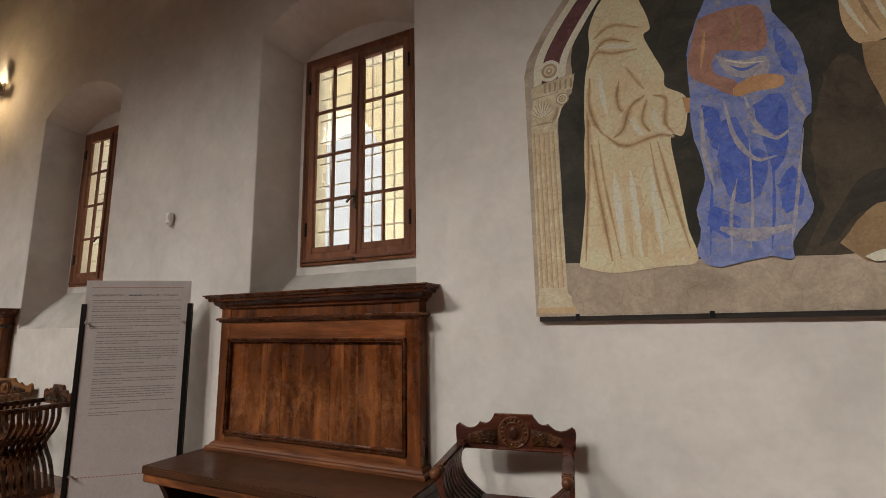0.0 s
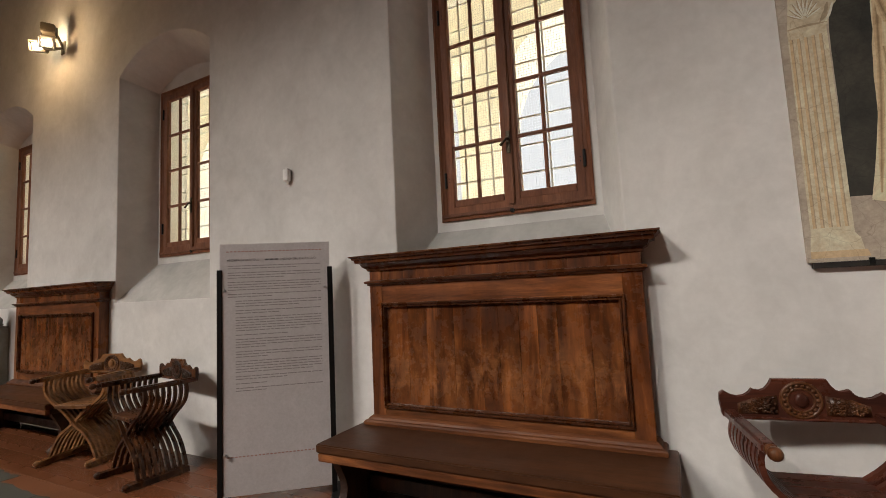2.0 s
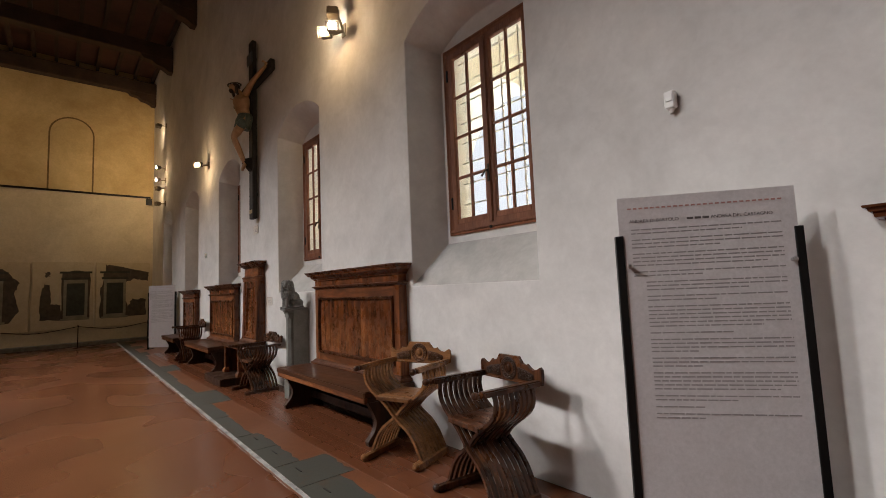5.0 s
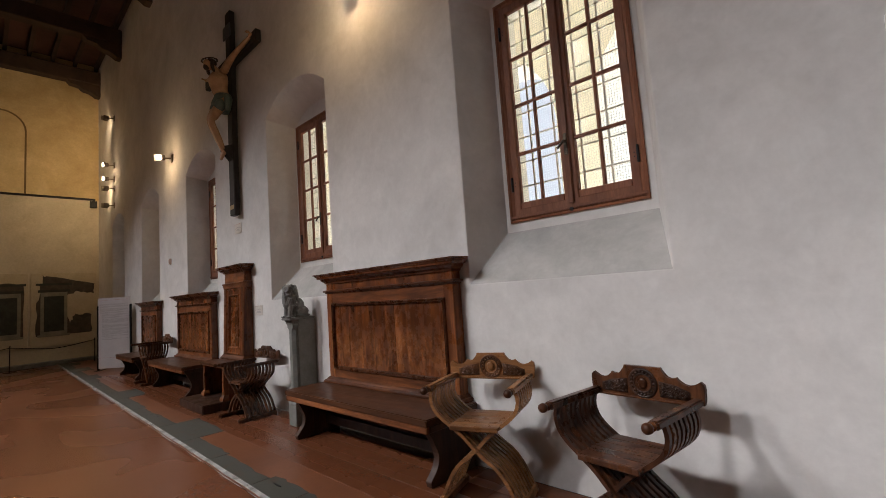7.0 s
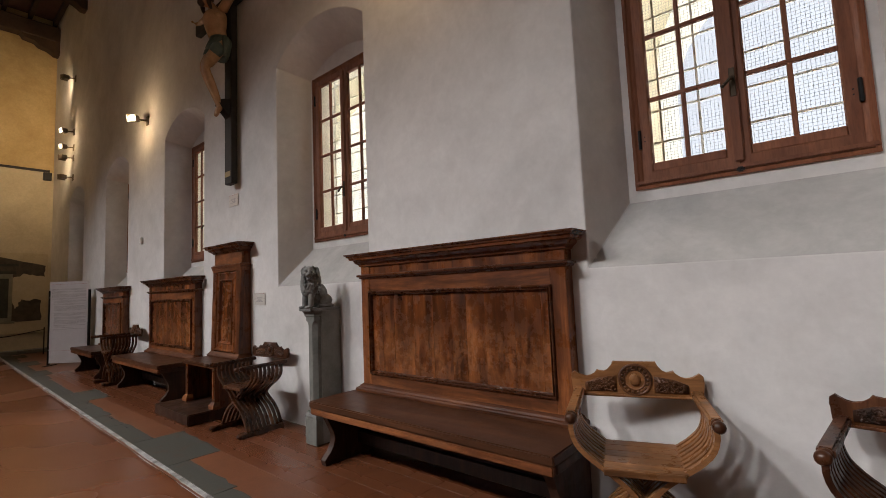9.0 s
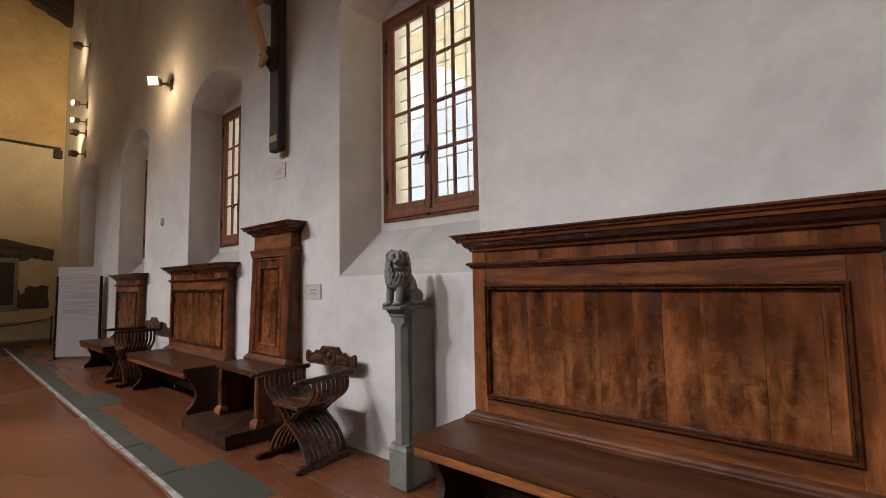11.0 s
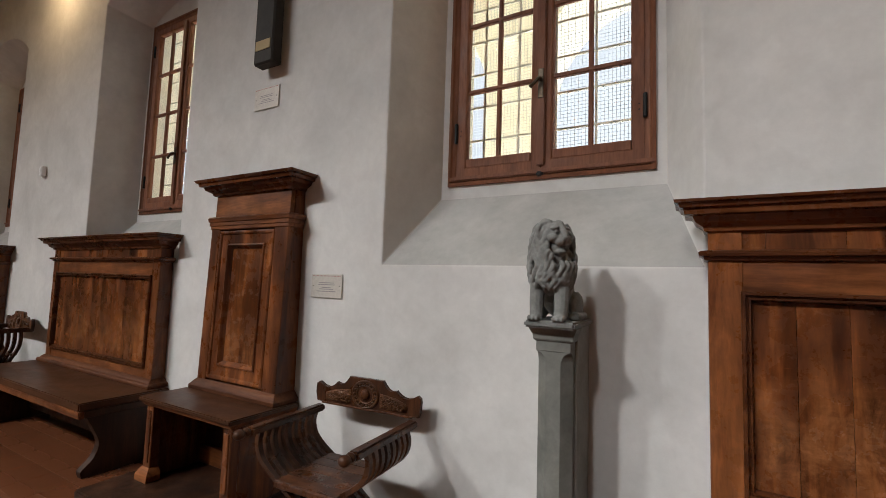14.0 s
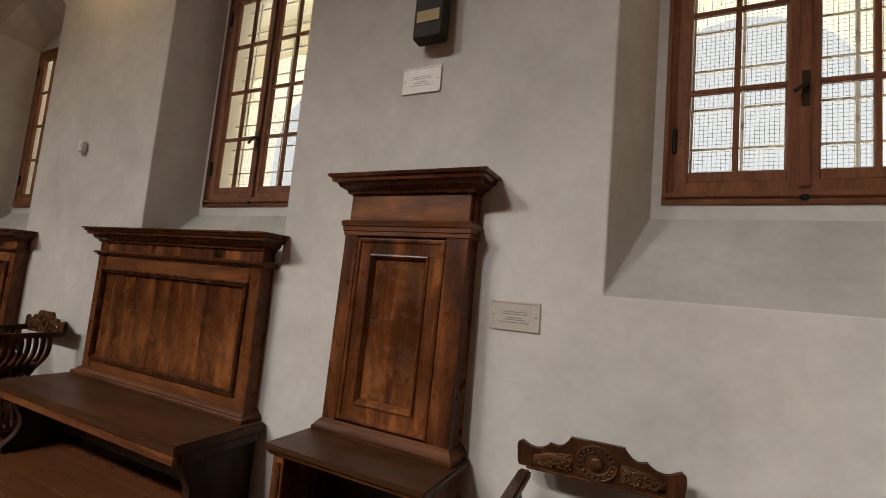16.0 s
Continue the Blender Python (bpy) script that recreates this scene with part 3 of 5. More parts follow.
def bench(x, half, top, label, p0, p1, seat=0.535):
    """A long seat with a panelled high back; local y = 0 at the wall."""
    t = thing("panelled_bench", pose(x, WALL - 0.004, 0), label, "bench", "panelled benches along the wall")
    depth = 0.62
    sh = half + 0.105
    st = part("seat", box(-sh, sh, -depth, -0.01, seat - 0.056, seat, 0.008, 2), WALNUT_TOP, t, "dark worn plank seat")
    part("apron", box(-sh + 0.012, sh - 0.012, -depth + 0.008, -depth + 0.045, seat - 0.112, seat - 0.058, 0.006, 2), WALNUT_X, t)
    for s in (-1, 1):
        part("seat_end", box(s * (sh - 0.022) - 0.018, s * (sh - 0.022) + 0.018, -depth + 0.046, -0.03, seat - 0.11, seat - 0.058, 0.005), WALNUT_DARK, t)
    lg = scroll_leg(depth - 0.02, seat - 0.05)
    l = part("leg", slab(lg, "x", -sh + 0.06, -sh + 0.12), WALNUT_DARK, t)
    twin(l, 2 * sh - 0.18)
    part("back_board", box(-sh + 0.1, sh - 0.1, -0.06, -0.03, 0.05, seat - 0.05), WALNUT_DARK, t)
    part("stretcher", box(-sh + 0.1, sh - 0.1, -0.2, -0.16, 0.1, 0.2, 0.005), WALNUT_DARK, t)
    # back: stiles, rails, boards, mouldings
    f = -0.105
    px = half - 0.112
    b = t
    part("stile", box(-half, -px, f, -0.0, seat + 0.03, top - 0.1, 0.003), WALNUT_Z, b)
    part("stile", box(px, half, f, -0.0, seat + 0.03, top - 0.1, 0.003), WALNUT_Z, b)
    part("rail", box(-px, px, f + 0.002, -0.0, seat + 0.03, p0, 0.002), WALNUT_X, b)
    part("rail", box(-px, px, f + 0.002, -0.0, p1, top - 0.21, 0.002), WALNUT_X, b)
    rng = random.Random(int(-x * 100))
    u = -px
    while u < px - 0.02:
        w = min(rng.uniform(0.1, 0.26), px - u)
        if px - (u + w) < 0.08:
            w = px - u
        part("board", box(u, u + w - 0.0015, f + 0.012 + rng.uniform(0, 0.003), f + 0.06, p0, p1), WALNUT_BOARD, b)
        u += w
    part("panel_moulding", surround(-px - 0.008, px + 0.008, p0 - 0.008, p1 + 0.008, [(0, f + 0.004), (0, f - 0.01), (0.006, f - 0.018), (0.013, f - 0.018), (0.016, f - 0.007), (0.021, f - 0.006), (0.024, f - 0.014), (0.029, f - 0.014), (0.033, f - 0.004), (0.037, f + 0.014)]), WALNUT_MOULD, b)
    u = -half + 0.004
    while u < half - 0.02:
        w = min(rng.uniform(0.1, 0.24), half - 0.004 - u)
        part("frieze_board", box(u, u + w - 0.001, f + 0.006, -0.01, top - 0.21, top - 0.1), WALNUT_Z, b)
        u += w
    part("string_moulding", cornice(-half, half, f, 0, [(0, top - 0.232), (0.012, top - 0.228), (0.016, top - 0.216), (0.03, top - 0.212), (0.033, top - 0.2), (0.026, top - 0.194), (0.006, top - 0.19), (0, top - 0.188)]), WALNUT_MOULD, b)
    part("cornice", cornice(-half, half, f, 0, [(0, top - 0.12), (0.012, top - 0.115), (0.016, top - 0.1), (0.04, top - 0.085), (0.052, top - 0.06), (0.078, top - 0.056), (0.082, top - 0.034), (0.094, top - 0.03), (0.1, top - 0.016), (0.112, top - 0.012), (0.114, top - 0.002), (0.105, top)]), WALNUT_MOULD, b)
    part("base_moulding", cornice(-half, half, f, 0, [(0.052, seat + 0.002), (0.054, seat + 0.024), (0.046, seat + 0.034), (0.03, seat + 0.038), (0.022, seat + 0.052), (0.008, seat + 0.062), (0, seat + 0.066)]), WALNUT_BASE, b)
    return t


bench(-2.417, 0.963, 1.785, "walnut high-backed bench with a broad panelled back and cornice", 0.658, 1.415, 0.53)
bench(-8.19, 1.02, 1.785, "walnut high-backed bench with streaked boards and cornice, beside a stone pier", 0.7, 1.432)
bench(-14.0, 0.975, 1.765, "dark walnut high-backed bench beside the tall single seat", 0.68, 1.42)
bench(-17.2, 0.72, 1.72, "shorter dark walnut bench with a panelled back, beside an information board", 0.67, 1.39, 0.51)


def tall_seat(x):
    """A single stall on a low platform."""
    t = thing("tall_single_seat", pose(x, WALL - 0.004, 0), "tall walnut single stall with framed back and open base", "seat")
    p = 0.12
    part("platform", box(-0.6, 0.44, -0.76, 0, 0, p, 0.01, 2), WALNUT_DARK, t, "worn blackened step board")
    seat = 0.645
    part("seat", box(-0.47, 0.465, -0.505, -0.01, seat - 0.03, seat - 0.0005, 0.007, 2), WALNUT_TOP, t)
    part("seat_moulding", cornice(-0.435, 0.43, -0.465, -0.01, [(0, seat - 0.06), (0.012, seat - 0.055), (0.02, seat - 0.04), (0.026, seat - 0.031)]), WALNUT_X, t)
    for s in (-1, 1):
        a, b = (-0.435, -0.36) if s < 0 else (0.355, 0.43)
        lg = part("front_post", box(a, b, -0.462, -0.405, p, seat - 0.06, 0.004), WALNUT_Z, t)
        part("post_base", cornice(a, b, -0.462, -0.405, [(0.03, p), (0.03, p + 0.035), (0.02, p + 0.055), (0.006, p + 0.075), (0, p + 0.08)]), WALNUT_X, lg)
        part("post_inlay", box((a + b) / 2 - 0.022, (a + b) / 2 + 0.022, -0.468, -0.461, p + 0.11, seat - 0.09, 0.003), WALNUT_Z, lg)
        c = (-0.435, -0.405) if s < 0 else (0.4, 0.43)
        part("side_panel", box(*c, -0.405, -0.02, p, seat - 0.06), WALNUT_Z, t)
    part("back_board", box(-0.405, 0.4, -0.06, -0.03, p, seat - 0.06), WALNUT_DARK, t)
    part("low_rail", box(-0.405, 0.4, -0.1, -0.062, p, p + 0.12, 0.004), WALNUT_X, t)
    f, h, top = -0.115, 0.402, 2.128
    part("back_core", box(-h, h, f + 0.045, 0, seat + 0.002, top - 0.09), WALNUT_Z, t)
    part("stile", box(-h, -h + 0.096, f, f + 0.05, seat + 0.06, top - 0.34, 0.003), WALNUT_Z, t)
    part("stile", box(h - 0.128, h, f, f + 0.05, seat + 0.06, top - 0.34, 0.003), WALNUT_Z, t)
    part("panel_frame", surround(-h + 0.1, h - 0.132, seat + 0.082, top - 0.37, [(0, f + 0.03), (0, f + 0.001), (0.01, f - 0.003), (0.022, f - 0.001), (0.028, f + 0.008), (0.09, f + 0.011), (0.094, f + 0.002), (0.102, f + 0.0), (0.11, f + 0.008), (0.116, f + 0.018), (0.124, f + 0.026), (0.13, f + 0.034)]), WALNUT_Z, t)
    part("panel", box(-h + 0.22, h - 0.25, f + 0.03, f + 0.047, seat + 0.2, top - 0.49), WALNUT_BOARD, t, "figured central panel")
    part("frieze", box(-h + 0.012, h - 0.012, f + 0.012, -0.002, top - 0.268, top - 0.1), WALNUT_X, t)
    part("architrave", cornice(-h, h, f, 0, [(0, top - 0.36), (0.006, top - 0.355), (0.006, top - 0.334), (0.013, top - 0.33), (0.013, top - 0.306), (0.02, top - 0.302), (0.024, top - 0.278), (0.014, top - 0.268), (0, top - 0.264)]), WALNUT_X, t)
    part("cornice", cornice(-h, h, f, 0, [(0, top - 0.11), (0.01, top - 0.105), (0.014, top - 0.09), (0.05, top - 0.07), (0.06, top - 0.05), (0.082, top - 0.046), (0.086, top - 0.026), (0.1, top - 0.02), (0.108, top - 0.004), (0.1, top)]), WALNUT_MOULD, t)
    part("base_moulding", cornice(-h, h, f, 0, [(0.036, seat + 0.001), (0.038, seat + 0.025), (0.028, seat + 0.035), (0.014, seat + 0.055), (0.002, seat + 0.066), (0, seat + 0.07)]), WALNUT_BASE, t)
    # the back leans: its foot stands a little further from the wall
    for ob in t.children:
        for v in ob.data.vertices:
            if v.co.z > seat and v.co.y < -0.02:
                v.co.y -= 0.045 * (top - v.co.z) / (top - seat)
    return t


tall_seat(-11.94)


# ---- folding chairs ----
def folding_chair(m, mat, label, carve, lift=0.0):
    """A ribbed X-frame armchair that faces -y; its origin is on the floor at the middle of the runners."""
    t = thing("ribbed_folding_chair", m, label, "chair", "ribbed folding chairs along the wall")
    line = smooth_line([(-0.305, 0.8), (-0.32, 0.73), (-0.3, 0.655), (-0.245, 0.595), (-0.17, 0.54), (-0.085, 0.475), (-0.012, 0.4), (0.06, 0.338), (0.14, 0.278), (0.205, 0.195), (0.245, 0.115), (0.275, 0.05)], 28)
    flip = [Vector((-p[0], p[1])) for p in line]
    n, y0, step = 9, -0.155, 0.0485
    a = part("rib", ribbon(line, y0, y0 + 0.027, 0.024), mat, t)
    b = part("rib", ribbon(flip, y0 + step / 2, y0 + step / 2 + 0.027, 0.024), mat, t)
    for k in range(1, n):
        twin(a, 0, k * step, 0)
        if k < n - 1:
            twin(b, 0, k * step, 0)
    for s in (-1, 1):
        out = [(s * 0.245, 0.0), (s * 0.31, 0.0), (s * 0.3, 0.045), (s * 0.26, 0.06), (s * 0.24, 0.05)]
        r = part("runner", slab(out, "y", -0.23, 0.26), mat, t)
        part("foot", blob((s * 0.277, -0.23, 0.03), (0.034, 0.035, 0.03)), mat, r)
        arm = part("arm", box(s * 0.305 - 0.028, s * 0.305 + 0.028, -0.225, 0.3, 0.79, 0.834, 0.01, 2), mat, t)
        part("knob", turned([(0.016, 0), (0.024, 0.005), (0.024, 0.016), (0.012, 0.022), (0.012, 0.027), (0.022, 0.034), (0.028, 0.05), (0.026, 0.066), (0.016, 0.077), (0.0, 0.08)], pose(s * 0.305, -0.222, 0.812, 90, 0, 0), 14), CHAIR_DARK, arm, smooth=True)
    for k in range(5):
        part("seat_slat", box(-0.185, 0.185, -0.16 + k * 0.082, -0.16 + k * 0.082 + 0.0805, 0.542, 0.558, 0.003), mat, t)
    part("seat_rail", box(-0.178, 0.178, -0.172, -0.157, 0.522, 0.556, 0.004), mat, t)
    part("pivot_bar", turned([(0.011, -0.25), (0.011, 0.165)], pose(0, 0, 0.39, 90, 0, 0), 8), mat, t)
    half = [(0.112, 0.985), (0.122, 0.955), (0.142, 0.932), (0.165, 0.922), (0.185, 0.926), (0.2, 0.937), (0.212, 0.914), (0.235, 0.898), (0.265, 0.892), (0.292, 0.898), (0.312, 0.915), (0.326, 0.925), (0.345, 0.91), (0.348, 0.88), (0.34, 0.85), (0.342, 0.815), (0.335, 0.795)]
    bo = [(-x, z) for x, z in half[::-1]] + half
    back = part("backrest", slab(bo, "y", 0.29, 0.318, 0.004), mat, t)
    c = (0, 0.29, 0.884)
    rb = ring(c, 0.082, 0.009)
    ring(c, 0.056, 0.006, rb)
    for k in range(18):
        g = 2 * math.pi * k / 18
        blob((c[0] + 0.069 * math.cos(g), 0.287, c[2] + 0.069 * math.sin(g)), (0.011, 0.008, 0.011), bm=rb, sub=1)
    rd = part("roundel", rb, carve, back, smooth=True)
    part("shield", blob((0, 0.287, 0.884), (0.03, 0.014, 0.037)), mat, rd, smooth=True)
    rng = random.Random(5)
    for s in (-1, 1):
        cb = slab([(s * 0.098, 0.815), (s * 0.27, 0.815), (s * 0.27, 0.862), (s * 0.2, 0.89), (s * 0.098, 0.906)], "y", 0.2865, 0.291)
        for k in range(110):
            u = rng.uniform(0.105, 0.255)
            zt = 0.905 - (u - 0.105) * 0.28
            blob((s * u, 0.286, rng.uniform(0.82, zt)), (rng.uniform(0.005, 0.011), 0.005, rng.uniform(0.004, 0.007)), (0, rng.uniform(0, 180), 0), cb, 1)
        part("carved_panel", cb, carve, back, smooth=True)
    part("lower_edge", box(-0.3, 0.3, 0.283, 0.32, 0.786, 0.799, 0.004), mat, back)
    back.location.z = lift
    return t


folding_chair(pose(-0.753, 2.36, 0, 0, 0, 9), CHAIR_RED, "dark reddish ribbed folding armchair with scalloped carved back", CHAIR_DARK)
folding_chair(pose(-5.62, 2.34, 0, 0, 0, -7) @ Matrix.Diagonal((1, 1, 0.98, 1)), CHAIR_DARK, "dark brown ribbed folding armchair with carved shield roundel", WALNUT_DARK)
folding_chair(pose(-6.67, 2.392, 0, 0, 0, 19), CHAIR_OAK, "honey-coloured ribbed folding armchair beside a bench", CARVE_OAK)
folding_chair(pose(-10.83, 2.42, 0, 0, 0, 4) @ Matrix.Diagonal((1, 1, 0.86, 1)), CHAIR_DARK, "lower dark ribbed folding armchair beside the tall single seat", CARVE_OAK, 0.055)
folding_chair(pose(-15.65, 2.42, 0, 0, 0, 0), CHAIR_DARK, "dark ribbed folding armchair between two benches", CARVE_OAK)


# ---- information boards ----
def info_board(a, b, label, title):
    """A printed sheet between two black posts, from corner a to corner b on the floor."""
    ang = math.degrees(math.atan2(b[1] - a[1], b[0] - a[0]))
    w = math.hypot(b[0] - a[0], b[1] - a[1])
    t = thing("information_board", pose(a[0], a[1], 0, 0, 0, ang), label, "board", "information boards")
    sheet = part("sheet", box(0, w, -0.006, 0.002, 0.06, 1.93, 0.002), SHEET, t, "grey printed acrylic sheet")
    for u in (0.008, w + 0.008):
        post = part("post", box(u - 0.026, u + 0.012, -0.014, 0.03, 0, 1.73, 0.002), IRON, t)
        part("foot_plate", box(u - 0.03, u + 0.034, -0.12, 0.2, 0, 0.012, 0.003), IRON, post)
        for z in (1.57, 0.36):
            part("screw", turned([(0.008, 0), (0.008, 0.02), (0.013, 0.022), (0.013, 0.032), (0.008, 0.034)], pose(u + (0.032 if u < 0.1 else -0.048), -0.004, z, 90, 0, 0), 10), STEEL, sheet)
    rng = random.Random(11)
    red = bmesh.new()
    for z in (1.865, 0.335):
        for k in range(26):
            u = 0.05 + k * (w - 0.1) / 26
            face(red, [(u, -0.0075, z), (u + 0.018, -0.0075, z), (u + 0.018, -0.0075, z + 0.008), (u, -0.0075, z + 0.008)])
    tagged(part("border_print", red, INK_RED, sheet), kind="stuff")
    ink = bmesh.new()
    z = 1.755
    for count in (2, 3, 4, 2, 3, 2, 6, 1, 4, 3, 5, 2, 1, 2):
        for k in range(count):
            e = w - 0.07 if k < count - 1 else rng.uniform(0.25, w - 0.1)
            s = 0.06 if z > 1.5 else 0.115
            u = s
            while u < e:
                d = rng.uniform(0.02, 0.07)
                face(ink, [(u, -0.0075, z), (min(u + d, e), -0.0075, z), (min(u + d, e), -0.0075, z + 0.0065), (u, -0.0075, z + 0.0065)])
                u += d + 0.006
            z -= 0.0195
        z -= 0.014
    tagged(part("printed_text", ink, PRINT, sheet), kind="stuff")
    if title:
        for words, u, size in ((title[0], 0.055, 0.0235), (title[1], 0.44, 0.0235)):
            c = bpy.data.curves.new("title", "FONT")
            c.body, c.size, c.extrude = words, size, 0.0003
            c.materials.append(INK)
            o = new("title", c)
            o.matrix_world = pose(u, -0.0075, 1.795, 90, 0, 0)
            o.parent = sheet
        ub = bmesh.new()
        for k in range(3):
            face(ub, [(0.33 + k * 0.036, -0.0075, 1.797), (0.36 + k * 0.036, -0.0075, 1.797), (0.36 + k * 0.036, -0.0075, 1.808), (0.33 + k * 0.036, -0.0075, 1.808)])
        part("title_bar", ub, INK, sheet)
    return t


info_board((-4.385, 2.19), (-3.732, 2.683), "pale grey text board held by two black posts beside a bench", ("ANDREA DI BARTOLO", "ANDREA DEL CASTAGNO"))
info_board((-19.72, 2.13), (-19.0, 2.72), "pale grey text board on black posts near the end wall", None)


def plaque(x, z, w, h, label):
    t = thing("wall_plaque", pose(x, WALL - 0.003, z), label, "plaque", "small wall plaques")
    part("card", box(-w / 2, w / 2, -0.007, 0, -h / 2, h / 2, 0.002), PAPER, t)
    ink = bmesh.new()
    for z0, ww in ((0.018, 0.5), (0.006, 0.55), (-0.012, 0.3), (-0.022, 0.45), (-0.036, 0.62)):
        face(ink, [(-w * ww / 2, -0.0078, z0), (w * ww / 2, -0.0078, z0), (w * ww / 2, -0.0078, z0 + 0.005), (-w * ww / 2, -0.0078, z0 + 0.005)])
    part("printed_text", ink, PRINT, t)
    red = bmesh.new()
    for k in range(20):
        u = -w / 2 + 0.01 + k * (w - 0.02) / 20
        face(red, [(u, -0.0078, h / 2 - 0.014), (u + 0.008, -0.0078, h / 2 - 0.014), (u + 0.008, -0.0078, h / 2 - 0.008), (u, -0.0078, h / 2 - 0.008)])
    part("border_print", red, INK_RED, t)
    for s in (-1, 1):
        part("screw", blob((s * (w / 2 - 0.018), -0.0078, 0), (0.004, 0.002, 0.004), sub=1), BRONZE, t)


plaque(-11.3, 1.394, 0.262, 0.15, "small cream caption card screwed to the plaster")
plaque(-11.99, 2.752, 0.262, 0.165, "small cream caption card below the crucifix")


def sensor(x, z):
    t = thing("alarm_sensor", pose(x, WALL - 0.002, z), "small white plastic alarm sensor on the wall", "sensor", "alarm sensors")
    part("housing", box(-0.032, 0.032, -0.05, 0, -0.06, 0.05, 0.008), WHITE, t)
    part("lens", box(-0.022, 0.022, -0.055, -0.048, -0.02, 0.03, 0.008, 2), WHITE, t)
    part("bracket", turned([(0.012, -0.085), (0.018, -0.058)], pose(0, -0.02, 0), 10), WHITE, t)


sensor(-4.31, 2.6)
sensor(-15.73, 2.57)


# ---- stone pier with the lion ----
def stone_pier(x, y):
    t = thing("stone_pier", pose(x, y, 0) @ Matrix.Diagonal((1, 1, 1.028, 1)), "slender grey stone pier with moulded cap against the wall", "pier")
    part("slab", box(-0.07, 0.08, 0.07, WALL - 0.004 - y, 0, 1.236, 0.004), PIER, t, "plain grey side slab")
    part("plinth", box(-0.092, 0.09, -0.012, 0.07, 0, 0.24, 0.006), STONE, t)
    part("plinth_moulding", cornice(-0.078, 0.078, 0.0, 0.07, [(0.012, 0.24), (0.012, 0.26), (0.0, 0.285), (0, 0.3)]), STONE, t)
    sh = [(-0.071, 0.07), (-0.071, 0.036), (-0.03, 0.0), (0.03, 0.0), (0.071, 0.036), (0.071, 0.07)]
    part("shaft", slab(sh, "z", 0.3, 1.09), STONE, t)
    # the chamfers run out in small hollow stops under the cap
    stop = bmesh.new()
    rows = []
    for k in range(7):
        u = k / 6
        c = 0.041 * math.cos(u * math.pi / 2)
        rows.append([stop.verts.new((px, py, 1.09 + 0.05 * math.sin(u * math.pi / 2))) for px, py in ((-0.071, 0.07), (-0.071, 0.88 * c), (-0.071 + c, 0.0), (0.071 - c, 0.0), (0.071, 0.88 * c), (0.071, 0.07))])
    for a, b in zip(rows, rows[1:]):
        for k in range(6):
            stop.faces.new((a[k], a[(k + 1) % 6], b[(k + 1) % 6], b[k]))
    part("chamfer_stop", stop, STONE, t)
    part("necking", box(-0.0715, 0.0715, -0.001, 0.07, 1.139, 1.19, 0.003), STONE, t)
    part("cap", cornice(-0.072, 0.072, 0.0, 0.07, [(0, 1.178), (0.006, 1.182), (0.01, 1.188), (0.012, 1.208), (0.016, 1.212), (0.022, 1.225), (0.026, 1.236)]), STONE, t)
    part("top_slab", box(-0.108, 0.098, -0.06, 0.29, 1.234, 1.262, 0.008, 2), CARVED, t)


stone_pier(-9.757, 2.535)


